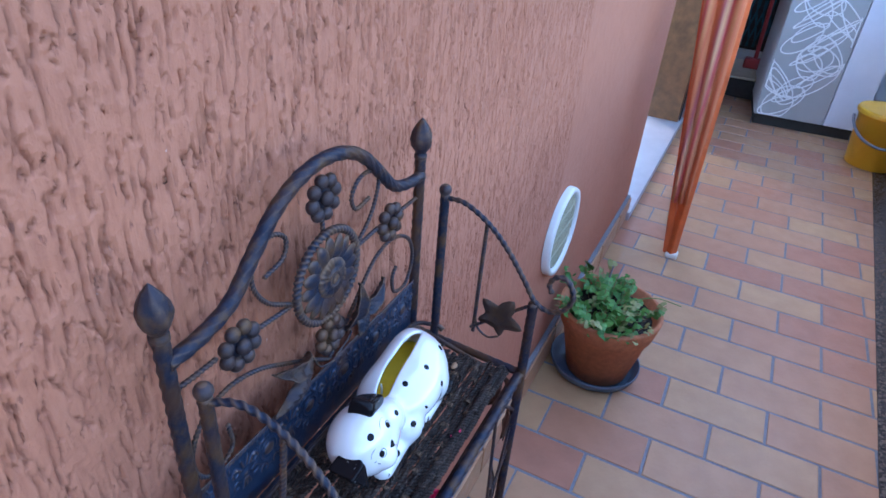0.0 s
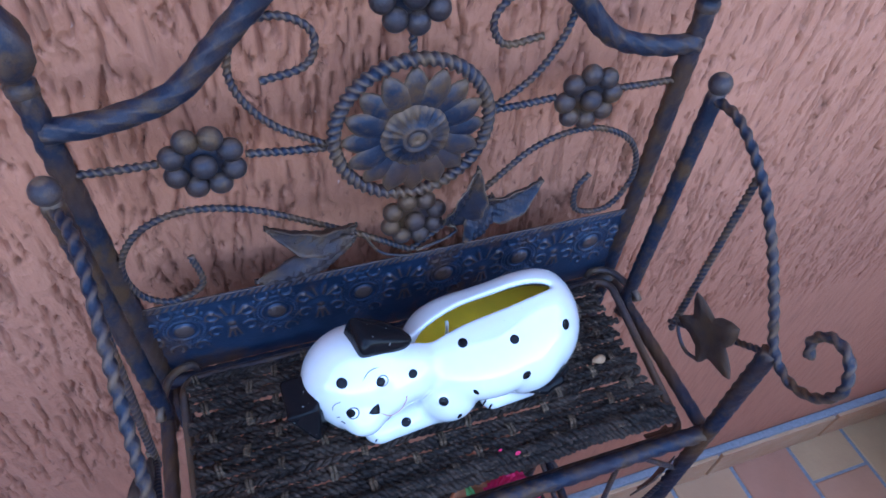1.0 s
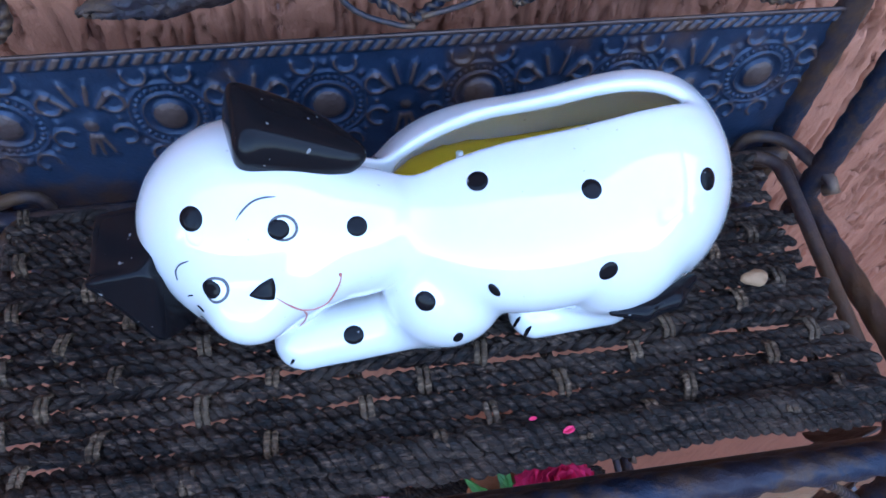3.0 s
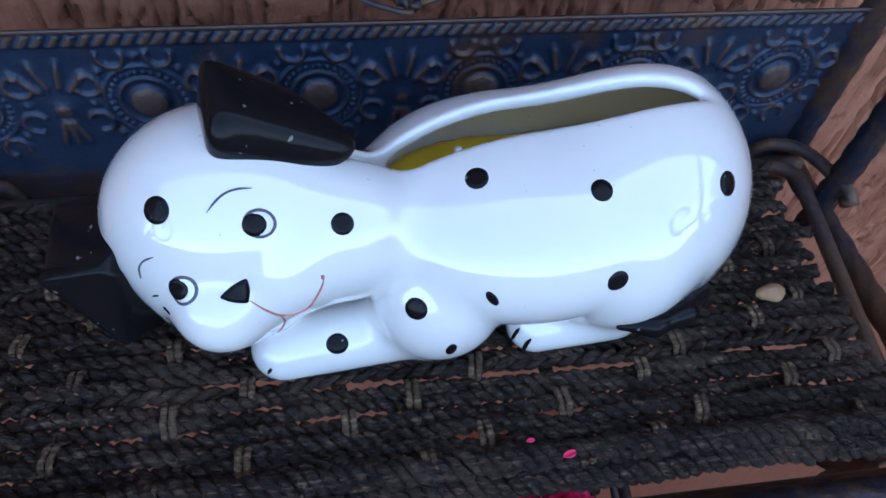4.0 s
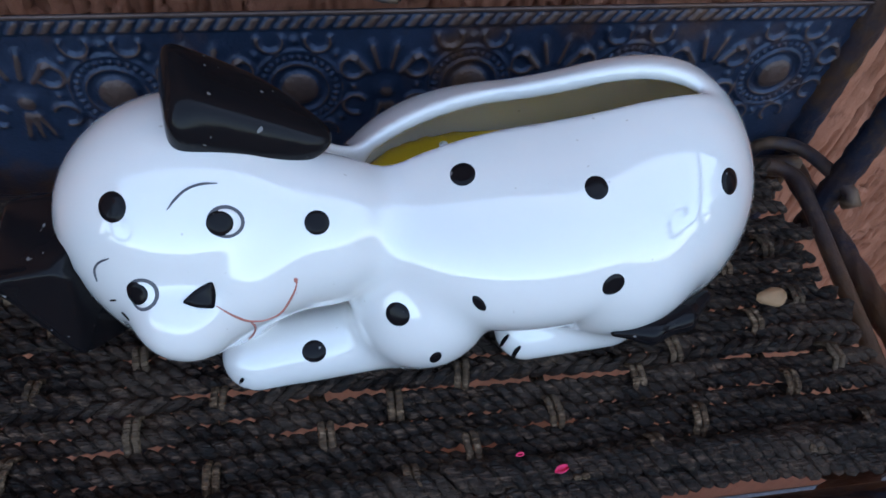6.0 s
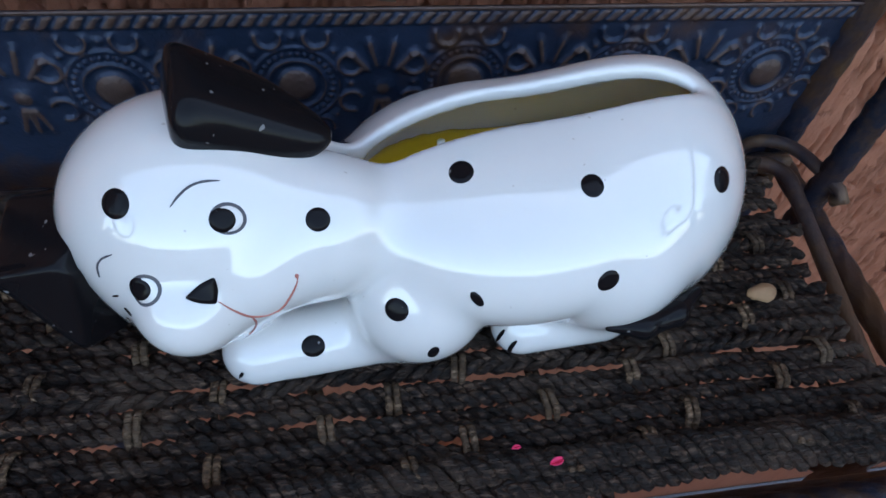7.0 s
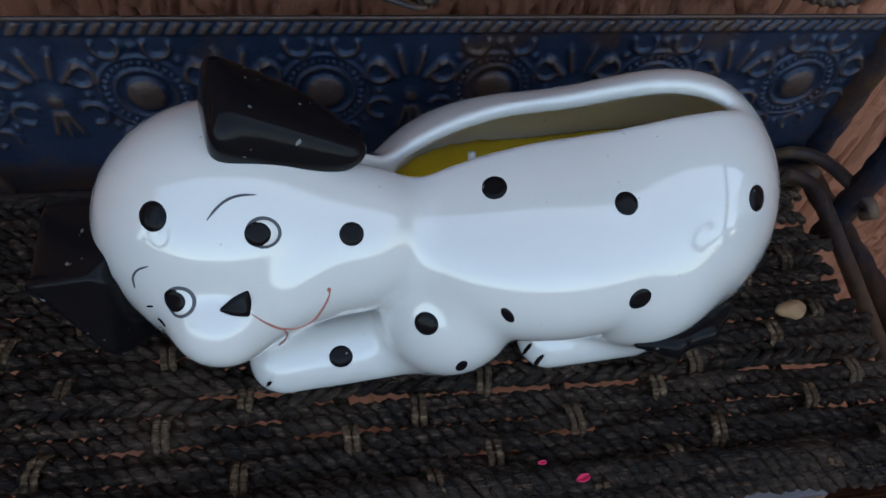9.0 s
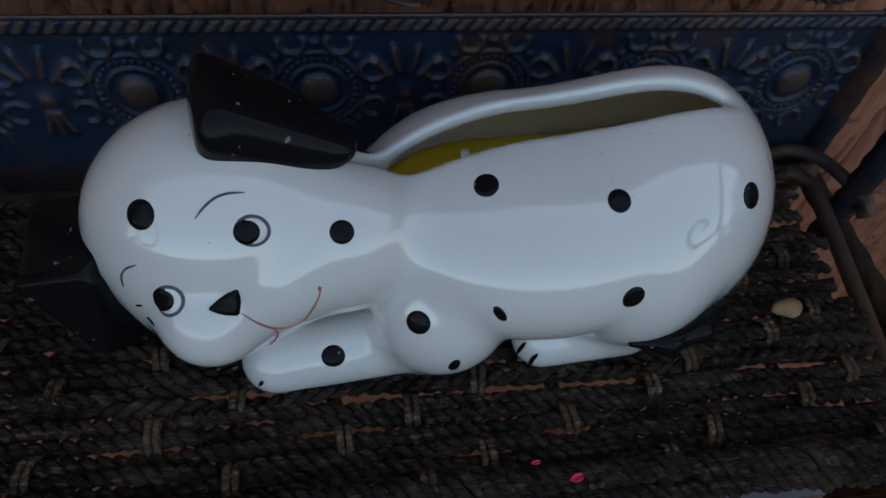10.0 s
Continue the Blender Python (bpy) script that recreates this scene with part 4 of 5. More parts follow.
def surface(f, lo, hi, h):
    """Surface nets: a smooth quad mesh of the level f = 0."""
    lo = np.asarray(lo, float)
    n = np.ceil((np.asarray(hi) - lo) / h).astype(int) + 1
    g = np.stack(np.meshgrid(*[lo[k] + h * np.arange(n[k]) for k in range(3)], indexing="ij"), -1)
    val = f(g)
    neg = val < 0
    cnt = np.zeros(n - 1)
    acc = np.zeros((*(n - 1), 3))
    ends = [(0, 0, 0), (1, 0, 0), (0, 1, 0), (1, 1, 0), (0, 0, 1), (1, 0, 1), (0, 1, 1), (1, 1, 1)]
    cut = lambda a, c: a[c[0]:n[0] - 1 + c[0], c[1]:n[1] - 1 + c[1], c[2]:n[2] - 1 + c[2]]
    for i in range(8):
        for k in range(3):
            if ends[i][k]:
                continue
            b = tuple(ends[i][m] + (m == k) for m in range(3))
            va, vb = cut(val, ends[i]), cut(val, b)
            cross = (va < 0) != (vb < 0)
            t = np.where(cross, va / np.where(cross, va - vb, 1), 0)
            pos = np.zeros((*(n - 1), 3)) + np.array(ends[i], float)
            pos[..., k] += t
            acc += np.where(cross[..., None], pos, 0)
            cnt += cross
    on = cnt > 0
    idx = np.full(n - 1, -1)
    idx[on] = np.arange(on.sum())
    cell = np.argwhere(on)
    v = lo + h * (cell + acc[on] / cnt[on][:, None])
    faces = []
    for k in range(3):
        a, b = (k + 1) % 3, (k + 2) % 3
        sl = [slice(1, -1)] * 3
        sl[k] = slice(0, -1)
        s0 = neg[tuple(sl)]
        sl2 = list(sl)
        sl2[k] = slice(1, None)
        s1 = neg[tuple(sl2)]
        where = np.argwhere(s0 != s1)
        off = np.array([1, 1, 1])
        off[k] = 0
        c = where + off
        quad = []
        for da, db in ((-1, -1), (0, -1), (0, 0), (-1, 0)):
            q = c.copy()
            q[:, a] += da
            q[:, b] += db
            quad.append(idx[q[:, 0], q[:, 1], q[:, 2]])
        quad = np.stack(quad, 1)
        flip = ~s0[tuple(where.T)]
        quad[flip] = quad[flip][:, ::-1]
        faces.append(quad[(quad >= 0).all(1)])
    for _ in range(2):
        v = v - (f(v)[:, None]) * gradient(f, v)
    return v, np.vstack(faces).tolist()


def settle(p, f=puppy):
    p = np.asarray(p, float)
    for _ in range(8):
        p = p - 0.9 * f(p)[..., None] * gradient(f, p)
    return p


def patch(c, ra, rb, spin=0.0, lift=0.0003):
    """A painted mark: a small disc that hugs the glaze."""
    c = settle(np.asarray(c, float)[None])[0]
    n = gradient(puppy, c[None])[0]
    u = np.cross((0, 1, 0.001), n)
    u /= np.linalg.norm(u)
    w = np.cross(n, u)
    cs, sn = math.cos(spin), math.sin(spin)
    u, w = cs * u + sn * w, cs * w - sn * u
    v, f = [c], []
    rings, seg = 4, 28
    for i in range(1, rings + 1):
        for k in range(seg):
            a = 2 * math.pi * k / seg
            r = i / rings
            v.append(c + r * (ra * math.cos(a) * u + rb * math.sin(a) * w))
    v = settle(np.array(v))
    fade = np.r_[1.0, np.repeat([1.0, 1.0, 0.9, -0.4], seg)]
    v = v + (lift * fade)[:, None] * gradient(puppy, v)
    for k in range(seg):
        f.append((0, 1 + k, 1 + (k + 1) % seg))
    for i in range(rings - 1):
        for k in range(seg):
            a, b = 1 + i * seg + k, 1 + i * seg + (k + 1) % seg
            f.append((a, a + seg, b + seg, b))
    return v, f


def triangle(corners, lift=0.0006):
    """A painted triangle with blunt corners that hugs the glaze."""
    c = np.asarray(corners, float)
    mid = c.mean(0)
    rim = spline([mid + 1.08 * ((c[i] - mid) * (1 - t) + (c[(i + 1) % 3] - mid) * t) * (1.0 - 0.14 * (t == 0)) * (1.0 + 0.16 * (t == 0.5)) for i in range(3) for t in (0.0, 0.14, 0.5, 0.86)], 4, True)
    m = len(rim)
    v = settle(np.vstack([mid[None], mid + 0.5 * (rim - mid), mid + 0.93 * (rim - mid), rim]))
    v = v + (lift * np.r_[1.0, np.repeat([1.0, 0.9, -0.3], m)])[:, None] * gradient(puppy, v)
    f = [(0, 1 + k, 1 + (k + 1) % m) for k in range(m)]
    f += [(1 + i * m + k, 1 + (i + 1) * m + k, 1 + (i + 1) * m + (k + 1) % m, 1 + i * m + (k + 1) % m) for i in range(2) for k in range(m)]
    return v, f


def stroke(points, width):
    """A brush line along points on the glaze."""
    p = settle(resample(spline(points, 8), 0.0006))
    n = gradient(puppy, p)
    t = np.gradient(p, axis=0)
    t /= np.linalg.norm(t, axis=1)[:, None]
    s = np.cross(n, t)
    m = len(p)
    taper = width * np.clip(np.minimum(np.arange(m), m - 1 - np.arange(m)) / (0.3 * m) + 0.35, 0, 1)
    rows = [settle(p + s * (q * taper)[:, None]) + h * n for q, h in ((-1, -0.0001), (-0.5, 0.00025), (0.5, 0.00025), (1, -0.0001))]
    v = np.stack(rows, 1).reshape(-1, 3)
    f = [(4 * i + j, 4 * i + j + 1, 4 * i + j + 5, 4 * i + j + 4) for i in range(m - 1) for j in range(3)]
    return v, f


def build_puppy():
    pup = thing("puppy_planter", "glossy white ceramic puppy planter with black spots and ears", "planter", DOG)
    body = part("body", surface(puppy, (0.026, -0.145, 0.728), (0.218, -0.040, 0.812), 0.00110), M_WHITE, pup, "white glazed hollow body", smooth=True)
    part("ear", surface(lambda p: ear_pair(p)[0], (0.056, -0.122, 0.778), (0.108, -0.084, 0.820), 0.0008), M_BLACK, pup, "black glazed ear flap", smooth=True)
    part("ear", surface(lambda p: ear_pair(p)[1], (0.022, -0.136, 0.744), (0.058, -0.096, 0.790), 0.0008), M_BLACK, pup, "black glazed ear flap", smooth=True)
    part("tail", surface(tail, (0.152, -0.142, 0.738), (0.206, -0.104, 0.766), 0.0008), M_BLACK, pup, "black glazed tail", smooth=True)
    for c, r in SPOTS:
        part("spot", patch(c, r, r), M_BLACK, pup, "round black painted spot", smooth=True)
    for (c, a, b, s), (pc, pa, pb, ps) in zip(EYES, PUPILS):
        eye = part("eye", patch(c, a, b, s, 0.0002), M_GREY, pup, "painted eye with a dark outline", smooth=True)
        part("eye_white", patch(c, a * 0.87, b * 0.87, s, 0.0004), M_WHITE, eye, "white of the eye", smooth=True)
        part("pupil", patch(pc, pa, pb, ps, 0.0006), M_BLACK, eye, "black pupil", smooth=True)
    for c, a, b in SMEARS:
        part("spot", patch(c, a, b, 1.3 if c[2] > 0.76 else 0.3), M_BLACK, pup, "long black painted spot", smooth=True)
    part("nose", triangle(NOSE_TIP), M_BLACK, pup, "black triangular nose", smooth=True)
    for name, material, pts, w in LINES:
        part(name, stroke(pts, w), material, pup, smooth=True)
    return pup


puppy_thing = build_puppy()

# yellow candle wax poured into the planter
candle = thing("candle", "yellow wax candle with a short wick filling the planter", "candle", (0.14, -0.088, 0.76))


def wax():
    v, f = surface(lambda p: np.maximum(trunk(p) + 0.0044, np.abs(p[..., 2] - 0.7550) - 0.0090), (0.07, -0.14, 0.745), (0.22, -0.04, 0.78), 0.0016)
    return v, f


part("wax", wax(), M_YELLOW, candle, smooth=True)
part("wick", bar([(0.126, -0.088, 0.762), (0.1262, -0.088, 0.769), (0.1255, -0.0875, 0.7755)], 0.0011), M_PLASTIC, candle, "pale stub of wick", smooth=True)

# a small pebble and fallen petals on the woven mat
peb = ball((0, 0, 0), (0.0042, 0.0033, 0.0026), 14, 10)
pv = peb[0] * (1 + 0.12 * np.sin(peb[0][:, :1] * 900) + 0.1 * np.cos(peb[0][:, 1:2] * 1100))
ob = part("pebble", (pv, peb[1]), plain("buff pebble", (0.36, 0.20, 0.10), 0.8, 0, 0.15, 300), smooth=True)
ob.location = (0.220, -0.116, SEAT + 0.0145)
tagged(ob, "small buff pebble lying on the woven mat", "pebble")


def petal(x, y, spin, size):
    v, f = [], []
    for i in range(6):
        for j in range(-2, 3):
            s, q = i / 5, j / 2
            v.append((size * (s - 0.5), size * 0.3 * q * math.sin(math.pi * (0.15 + 0.7 * s)), 0.0006 + 0.0012 * q * q))
    for i in range(5):
        for j in range(4):
            b = i * 5 + j
            f.append((b, b + 1, b + 6, b + 5))
    ob = part("petal", (v, f), M_PINK, smooth=True)
    ob.matrix_basis = pose(x, y, SEAT + 0.0135, 6, 4, spin)
    ob.modifiers.new("thickness", "SOLIDIFY").thickness = 0.0003
    tagged(ob, "fallen pink petal on the woven mat", "petal", "fallen petals")


for q in ((0.146, -0.1580, 15, 0.0034), (0.137, -0.1535, 5, 0.0020)):
    petal(*q)


# ---- potted flower on the lower shelf ----
def pompon(c, r, n, seed):
    rng = np.random.default_rng(seed)
    pieces = []
    for k in range(n):
        z = 1 - 1.55 * (k + 0.5) / n
        a = 2.39996 * k
        d = np.array((math.sqrt(max(0, 1 - z * z)) * math.cos(a), math.sqrt(max(0, 1 - z * z)) * math.sin(a), z))
        s = np.cross(d, (0.2, 0.1, 1.0))
        s /= np.linalg.norm(s)
        e = d * r * rng.uniform(0.85, 1.1)
        u = np.cross(d, s)
        w = r * 0.26
        base = d * r * 0.35
        v = [base - s * w * 0.4, base + s * w * 0.4, e * 0.8 + s * w + u * w * 0.3, e + s * w * 0.4, e * 0.93, e - s * w * 0.4, e * 0.8 - s * w + u * w * 0.3]
        pieces.append((np.array(v) + c, [(0, 1, 2, 6), (6, 2, 3, 4), (6, 4, 5)]))
    return join(pieces)


pot_low = thing("flower_pot", "small pot with a bright pink ruffled flower on the lower shelf", "potted plant", (0.197, -0.110, 0.452))
part("pot", moved(lathe([(0.0, 0.0), (0.020, 0.0), (0.027, 0.044), (0.029, 0.044), (0.029, 0.051), (0.025, 0.051), (0.023, 0.043), (0.0, 0.042)], 28), pose(0.170, -0.105, 0.4405)), M_CLAY, pot_low, "small clay pot", smooth=True)
part("stem", bar(spline([(0.170, -0.105, 0.478), (0.173, -0.110, 0.51), (0.183, -0.124, 0.540)]), 0.0016), M_LEAF, pot_low, smooth=True)
part("bloom", pompon(np.array((0.088, -0.128, 0.548)), 0.017, 150, 9), plain("pale pink petal", (0.75, 0.30, 0.42), 0.6, 0, 0.2, 200), pot_low, "pale pink ruffled bloom")
part("stem", bar(spline([(0.168, -0.105, 0.478), (0.130, -0.112, 0.505), (0.092, -0.126, 0.536)]), 0.0014), M_LEAF, pot_low, smooth=True)
part("bloom", pompon(np.array((0.184, -0.126, 0.552)), 0.024, 220, 4), M_PINK, pot_low, "bright pink ruffled bloom")
for k in range(7):
    a = k * 0.9
    v, f = leaf((0.172, -0.106, 0.482), (0.172 + 0.034 * math.cos(a), -0.106 + 0.034 * math.sin(a), 0.500), 0.009, 0.003, 0.002)
    part("leaf", (v, f), M_LEAF, pot_low, smooth=True)

# side stretchers carry smaller ivy leaves under the seat
for x, y, z, spin, size, lean in ((0.262, -0.168, 0.640, 20, 0.026, 10), (0.252, -0.166, 0.560, 200, 0.030, -12), (0.270, -0.150, 0.668, 100, 0.018, 30)):
    place_ivy(Matrix.Translation((x, y, z)) @ pose(0, 0, 0, 90 + lean, 0, 20) @ pose(0, 0, 0, 0, 0, spin), size)
for a, b in (((0.274, -0.170, 0.655), (0.225, -0.169, 0.705)), ((0.274, -0.170, 0.65), (0.248, -0.169, 0.53)), ((0.215, -0.169, 0.705), (0.235, -0.169, 0.50)), ((0.274, -0.171, 0.60), (0.235, -0.169, 0.545))):
    part("cross_wire", bar([a, b], 0.0016, 2, 0.008, None, 0.5), M_IRON, stand, smooth=True)

# ---- terracotta pot with herbs, saucer ----
PX, PY = 1.170, -0.148
saucer = thing("plant_saucer", "blue-grey plastic saucer under the clay pot", "saucer", (PX, PY + 0.008, 0.0))
part("dish", moved(lathe([(0.0, 0.002), (0.094, 0.002), (0.110, 0.016), (0.117, 0.034), (0.120, 0.034), (0.121, 0.030), (0.114, 0.012), (0.100, 0.0), (0.0, 0.0)], 48), pose(PX, PY + 0.008, 0.001)), M_SAUCER, saucer, smooth=True)
pot = thing("herb_pot", "terracotta pot of parsley-like herbs standing in a saucer", "potted plant", (PX, PY, 0.006))
part("pot", moved(lathe([(0.0, 0.0), (0.076, 0.0), (0.082, 0.004), (0.114, 0.150), (0.121, 0.152), (0.132, 0.202), (0.131, 0.208), (0.121, 0.208), (0.113, 0.178), (0.0, 0.176)], 48), pose(PX, PY, 0.0045)), M_CLAY, pot, "weathered terracotta pot", smooth=True)


def soil():
    rng = np.random.default_rng(2)
    v, f = lathe([(0.0005 + 0.107 * k / 9, 0.0) for k in range(10)], 36)
    v[:, 2] = 0.190 + rng.normal(0, 0.0025, len(v))
    return moved((v, f), pose(PX, PY, 0.0))


part("soil", soil(), M_SOIL, pot)


def herb_leaf(size):
    """A three-lobed toothed leaf, slightly cupped."""
    pts = []
    for k in range(19):
        a = radians(-150 + 300 * k / 18)
        lobes = 0.62 + 0.38 * abs(math.cos(1.5 * a)) + (0.10 if k % 2 else 0)
        pts.append((size * lobes * math.cos(a), size * lobes * math.sin(a), -0.22 * size * lobes * lobes + 0.05 * size * math.sin(5 * a)))
    v = [(-0.1 * size, 0, 0)] + pts
    return np.array(v), [(0, k, k + 1) for k in range(1, len(pts))]


def herbs():
    rng = np.random.default_rng(5)
    green, pale, stems = [], [], []
    for k in range(100):
        dry = k % 4 == 0
        a, r = rng.uniform(0, 2 * math.pi), 0.098 * math.sqrt(rng.uniform(0.02, 1))
        bx, by = PX + r * math.cos(a) - 0.008, PY + r * math.sin(a) * 0.9 + 0.008
        if r > 0.05 and math.cos(a) > 0.2 and math.sin(a) < -0.5:
            continue
        h = rng.uniform(0.025, 0.085) * (1.0 if not dry else 1.15)
        out = 0.036 * r / 0.09 + rng.uniform(-0.01, 0.014)
        tx, ty, tz = bx + out * math.cos(a), by + out * math.sin(a), 0.180 + h
        p = spline([(bx, by, 0.178), ((bx + tx) / 2 - 0.003, (by + ty) / 2, 0.180 + 0.62 * h), (tx, ty, tz)], 4)
        stems.append(sweep(p, 0.0008, 0, ring=4))
        for q in range(rng.integers(3, 6)):
            s = 0.55 + 0.45 * q / 4
            i = min(len(p) - 1, int(s * (len(p) - 1)))
            size = rng.uniform(0.008, 0.019) * (0.75 if dry else 1)
            m = Matrix.Translation(p[i] + rng.normal(0, 0.007, 3)) @ Euler((rng.normal(0, 0.5), rng.normal(0, 0.5), rng.uniform(0, 6.3))).to_matrix().to_4x4()
            (pale if dry and rng.random() < 0.75 else green).append(moved(herb_leaf(size), m))
    return join(green), join(pale), join(stems)


g, pl, st = herbs()
tagged(part("foliage", g, M_LEAF, pot, "fresh green lobed leaves"), kind="stuff")
tagged(part("foliage", pl, M_LEAF2, pot, "yellowing dry leaves"), kind="stuff")
tagged(part("stems", st, M_STEM, pot, "thin dry stems"), kind="stuff")
part("runner", bar(spline([(PX + 0.05, PY - 0.02, 0.20), (PX + 0.09, PY - 0.09, 0.215), (PX + 0.10, PY - 0.16, 0.21)]), 0.0010), M_LEAF, pot, "thin trailing stem", smooth=True)
part("stake", bar([(PX + 0.055, PY + 0.035, 0.175), (PX + 0.085, PY + 0.030, 0.275)], 0.0022), M_HANDLE, pot, "dark plastic stake", smooth=True)

# ---- round wall grille ----
VX, VZ, VR = 1.052, 0.447, 0.107
grille = thing("wall_vent", "round cream plastic vent grille on the plaster wall", "vent", (VX, 0, VZ))
rim = lathe([(VR - 0.016, 0.0), (VR - 0.016, 0.012), (VR - 0.010, 0.018), (VR - 0.002, 0.017), (VR, 0.011), (VR, 0.0)], 64)
part("rim", moved(rim, pose(VX, -0.001, VZ, 90, 0, 0)), M_PLASTIC, grille, "cream plastic rim", smooth=True)
# Flat disc coloured near black in place of the shade behind the slats.
part("backing", moved(lathe([(0.0, 0.0), (VR - 0.014, 0.0), (VR - 0.014, 0.003), (0.0, 0.003)], 48), pose(VX, -0.0012, VZ, 90, 0, 0)), M_DARK, grille, "near-black disc standing for the shaded duct")
for k in range(17):
    x = (k - 8) * 0.0105
    half = math.sqrt(max(0, (VR - 0.018) ** 2 - x * x))
    if half > 0.01:
        part("slat", box((VX + x - 0.0028, -0.0115, VZ - half), (VX + x + 0.0028, -0.0045, VZ + half), 0.0008), M_GRILLE, grille)
for z in (-0.042, 0.0, 0.042):
    half = math.sqrt((VR - 0.018) ** 2 - z * z)
    part("cross_slat", box((VX - half, -0.0125, VZ + z - 0.0016), (VX + half, -0.0045, VZ + z + 0.0016), 0.0006), M_GRILLE, grille)

# ---- folded deck chair leaning on the wall by the door ----
chair = thing("folded_deck_chair", "folded deck chair with orange wooden frame and striped canvas", "deck chair", (1.93, -0.22, 0))


def beam(a, b, w, d):
    """A square lacquered rail from a to b."""
    a, b = Vector(a), Vector(b)
    turn = (b - a).to_track_quat("Z", "X").to_matrix().to_4x4()
    return box((-w / 2, -d / 2, 0), (w / 2, d / 2, (b - a).length), 0.005, Matrix.Translation(a) @ turn)


FX, FY = 1.890, -0.222
part("rail", beam((FX, FY, 0.012), (FX + 0.01, FY + 0.012, 1.35), 0.030, 0.030), M_ORANGE, chair, "orange lacquered rail")
part("rail", beam((FX + 0.006, FY + 0.016, 0.012), (FX, FY + 0.165, 1.35), 0.024, 0.026), M_ORANGE, chair, "orange lacquered rail")
part("rail", beam((FX + 0.12, FY + 0.02, 0.002), (FX + 0.05, FY + 0.055, 1.30), 0.03, 0.03), M_ORANGE, chair)
part("foot_cap", beam((FX - 0.001, FY - 0.004, 0.001), (FX - 0.001, FY - 0.004, 0.020), 0.040, 0.042), M_PLASTIC, chair, "white plastic foot cap")


def canvas():
    v, f = [], []
    n, rows = 40, 16
    for j in range(rows + 1):
        z = 0.22 + 1.12 * j / rows
        y0, y1 = FY + 0.020 + 0.150 * z / 1.35, FY - 0.008 + 0.012 * z / 1.35
        for i in range(n + 1):
            s = i / n
            v.append((FX - 0.018 - 0.016 * abs(math.sin(s * 8.5 + 0.05 * j)), y0 + (y1 - y0) * s, z))
    for j in range(rows):
        for i in range(n):
            a = j * (n + 1) + i
            f.append((a, a + 1, a + n + 2, a + n + 1))
    return v, f


cv = part("canvas", canvas(), M_STRIPES, chair, "pleated striped canvas", smooth=True)
cv.modifiers.new("thickness", "SOLIDIFY").thickness = 0.002

# ---- cupboard with swirl-printed door, bucket, broom corner ----
cup = thing("cupboard", "white cupboard with a grey swirl-printed door on a dark plinth", "cupboard", (3.85, -0.65, 0))
CM = Matrix.Translation((3.630, -0.540, 0)) @ pose(0, 0, 0, 0, 0, 5)
# Base block coloured near black to stand for the shadow below the door.
part("plinth", box((0.02, -0.32, 0.0), (0.55, 0.17, 0.06), 0.003, CM), M_DARK, cup, "recessed plinth, near black for the shadow under the door")
part("body", box((0.018, -0.345, 0.06), (0.60, 0.18, 1.85), 0.004, CM), M_PAINT, cup)
part("door", box((-0.006, -0.165, 0.062), (0.016, 0.178, 1.845), 0.003, CM), M_CAB, cup, "grey laminate door with white looping lines")
part("door", box((-0.006, -0.345, 0.062), (0.016, -0.170, 1.845), 0.003, CM), M_PAINT, cup, "white door")
rng = np.random.default_rng(21)
for k in range(30):
    cy, cz, r = rng.uniform(-0.12, 0.13), 0.13 + 0.046 * k + rng.uniform(-0.03, 0.03), rng.uniform(0.05, 0.10)
    ph = rng.uniform(0, 6)
    tt = np.linspace(0, 4 * math.pi, 90)
    yy = np.clip(cy + r * np.cos(tt + ph) * (1 + 0.25 * np.sin(0.5 * tt)), -0.155, 0.168)
    zz = cz + r * 0.9 * np.sin(tt) + 0.03 * np.sin(0.5 * tt + ph)
    p = np.stack([np.full_like(tt, -0.0063), yy, np.clip(zz, 0.07, 1.8)], 1)
    part("swirl", moved(sweep(p, 0.0036, 0, ring=4, flat=1.0), CM), M_LINE, cup, "white looping line")

bucket = thing("bucket", "yellow plastic lidded bucket with a grey handle", "bucket", (3.35, -0.935, 0.004))
BK = pose(3.35, -0.935, 0.005)
part("pail", moved(lathe([(0.0, 0.0), (0.106, 0.0), (0.111, 0.004), (0.134, 0.25), (0.140, 0.25), (0.140, 0.258), (0.0, 0.258)], 40), BK), M_BUCKET, bucket, smooth=True)
part("lid", moved(lathe([(0.144, 0.254), (0.146, 0.266), (0.140, 0.276), (0.120, 0.272), (0.0, 0.276)], 40), BK), M_BUCKET, bucket, "yellow snap lid", smooth=True)
tt = np.linspace(0, math.pi, 24)
part("handle", moved(bar(np.stack([-0.150 * np.sin(tt), 0.147 * np.cos(tt), 0.225 - 0.095 * np.sin(tt)], 1), 0.007), BK), M_HANDLE, bucket, "grey plastic bail handle", smooth=True)

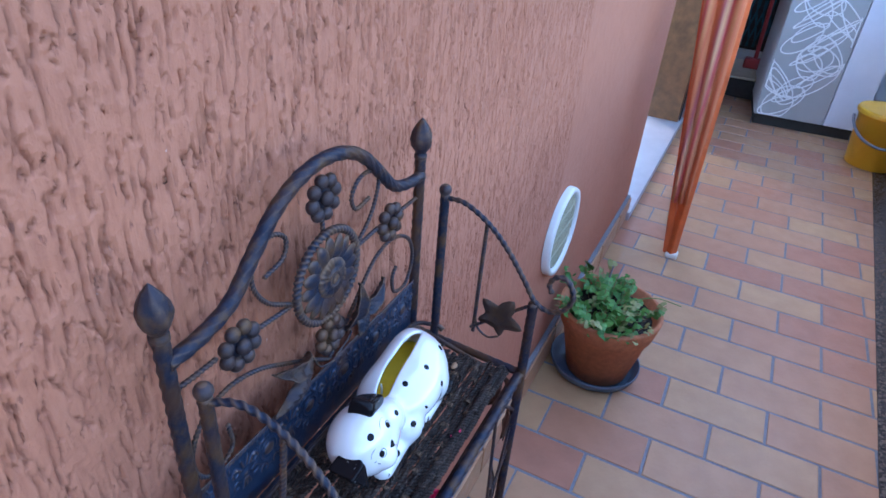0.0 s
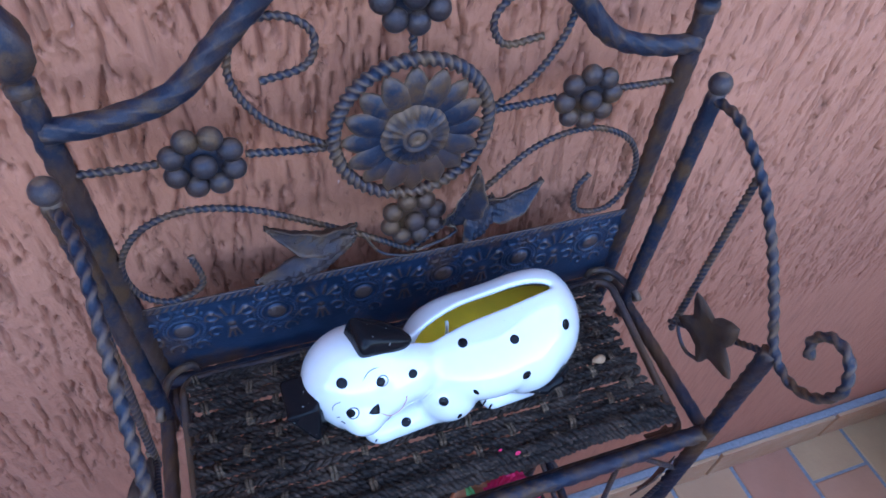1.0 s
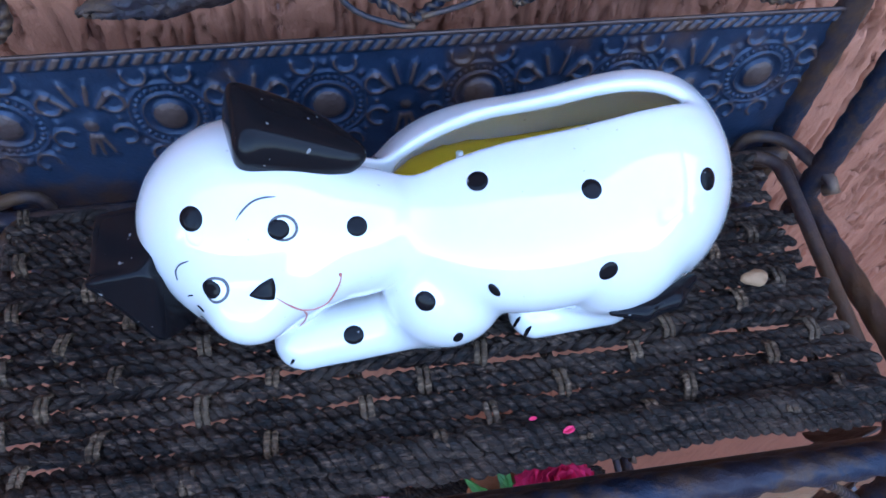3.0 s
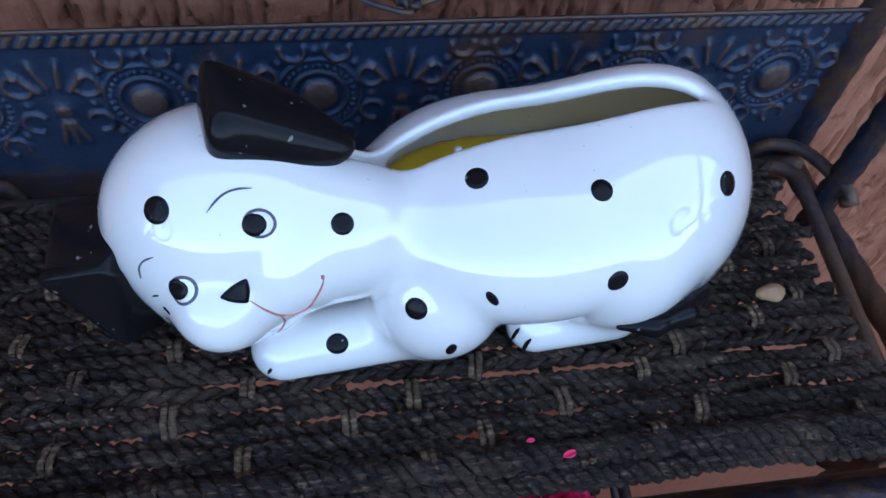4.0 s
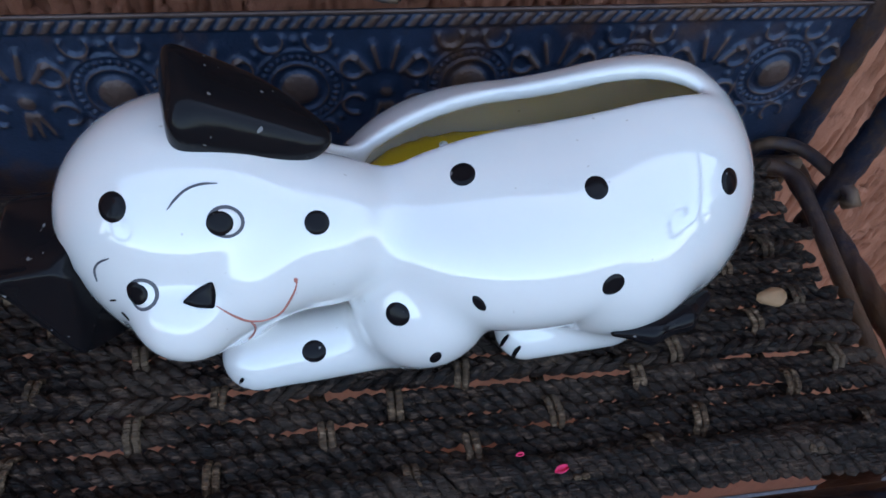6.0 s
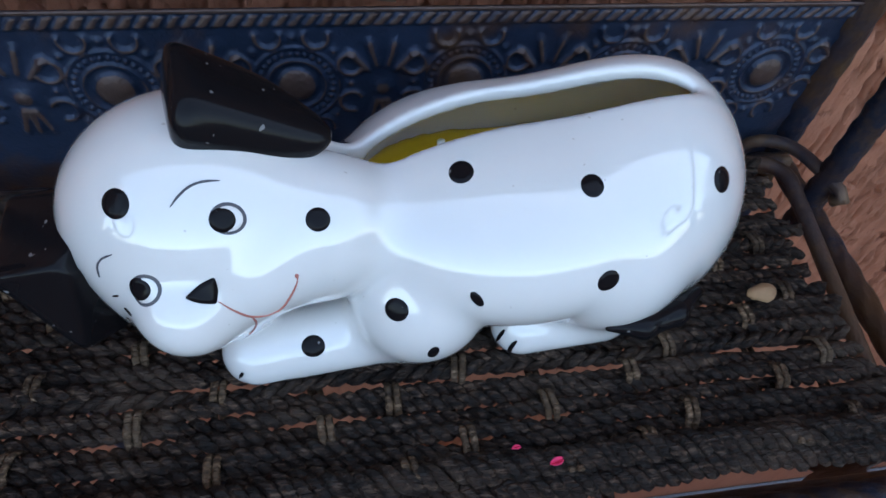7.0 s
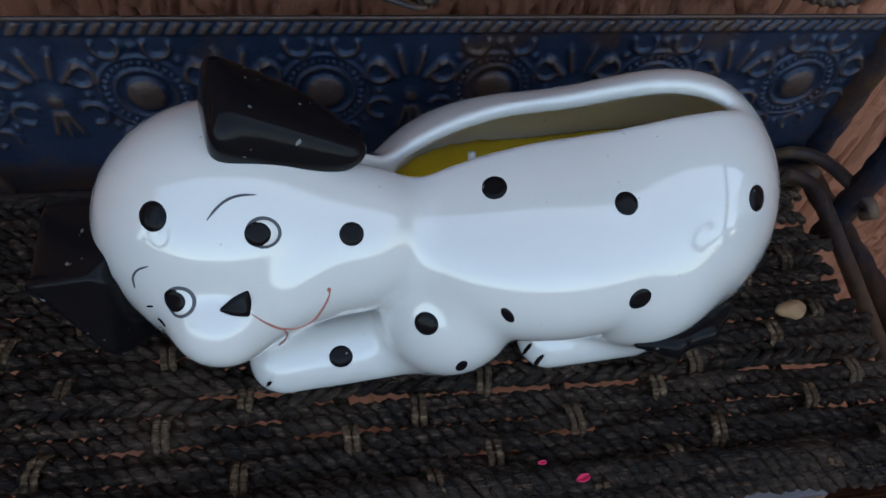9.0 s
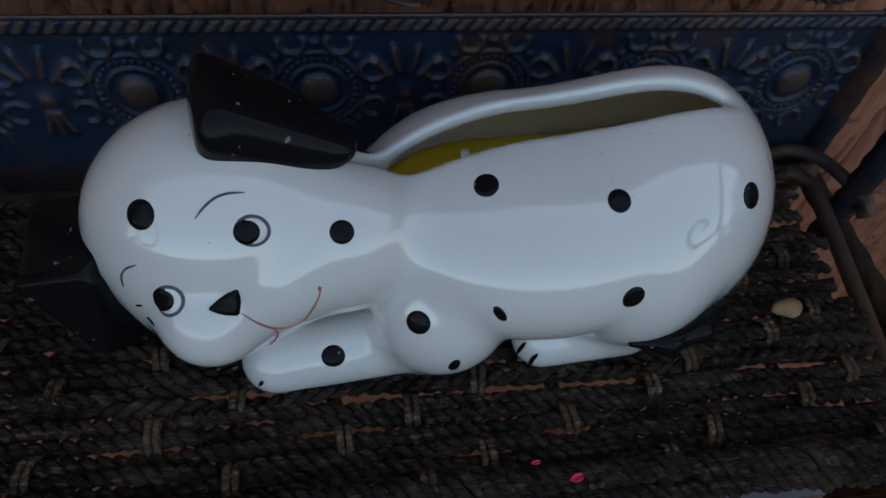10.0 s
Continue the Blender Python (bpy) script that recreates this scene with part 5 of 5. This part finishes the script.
crate = thing("storage_box", "low black storage box in the dark corner", "box", (4.2, -0.2, 0))
part("tub", box((4.06, -0.38, 0.002), (4.50, -0.03, 0.12), 0.012), M_DARK, crate)
part("rim", box((4.045, -0.39, 0.12), (4.515, -0.02, 0.135), 0.005), M_BRISTLE, crate, "pale rim")
broom = thing("broom", "red-handled broom standing in the corner", "broom", (4.35, -0.25, 0.135))
part("handle", bar([(4.30, -0.28, 0.20), (4.44, -0.24, 1.40)], 0.012), M_REDPOLE, broom, "red painted handle", smooth=True)
part("head", box((4.27, -0.34, 0.137), (4.33, -0.22, 0.20), 0.01), M_REDPOLE, broom)
lat = thing("hanging_cloth", "dark cloth with a teal lattice hanging in the corner", "cloth", (4.53, -0.3, 0.1))
part("cloth", box((4.520, -0.60, 0.20), (4.545, -0.01, 2.2), 0.004), M_DARK, lat)
for k in range(14):
    y = -0.58 + 0.04 * k
    for sgn in (-1, 1):
        p = np.array([(4.516, y + sgn * 0.045 * math.sin(z * 9) * 0.6, z) for z in np.linspace(0.22, 2.18, 40)])
        p[:, 1] = np.clip(p[:, 1], -0.595, -0.015)
        part("lattice_band", sweep(p, 0.006, 0, ring=5), M_TEAL, lat, "teal band", smooth=True)


# ---- floor tiles, one by one ----
tile_mesh = bpy.data.meshes.new("tile")
bm = box((-0.0592, -0.1215, -0.009), (0.0592, 0.1215, 0.0))
bmesh.ops.bevel(bm, geom=[e for e in bm.edges if all(v.co.z > -0.001 for v in e.verts)], offset=0.0022, segments=2, affect="EDGES", profile=0.5)
bm.to_mesh(tile_mesh)
bm.free()
tile_mesh.materials.append(M_TILE)
rng = random.Random(11)
for course in range(-8, 29):
    x = 0.866 + 0.1254 * course + 0.0627
    if x < -0.2 or x > 4.5:
        continue
    shift = (-0.085 if course % 2 == 0 else -0.210) - 0.0012 * course
    for k in range(-4, 2):
        y = shift + 0.125 + 0.25 * k
        edge = -0.832 - math.tan(radians(3.0)) * (x - 1.07)
        lo, hi = y - 0.125, y + 0.125
        if lo > -0.03 or lo < edge - 0.26:
            continue
        cut = max(0.0, hi - (-0.002))
        if cut > 0.225:
            continue
        ob = new("tile", tile_mesh)
        ob.parent = floor
        ob.location = (x, y - cut / 2, rng.uniform(-0.0004, 0.0006))
        ob.scale = (1, 1 - cut / 0.25, 1)
        ob.rotation_euler = (rng.gauss(0, 0.002), rng.gauss(0, 0.002), rng.gauss(0, 0.003))
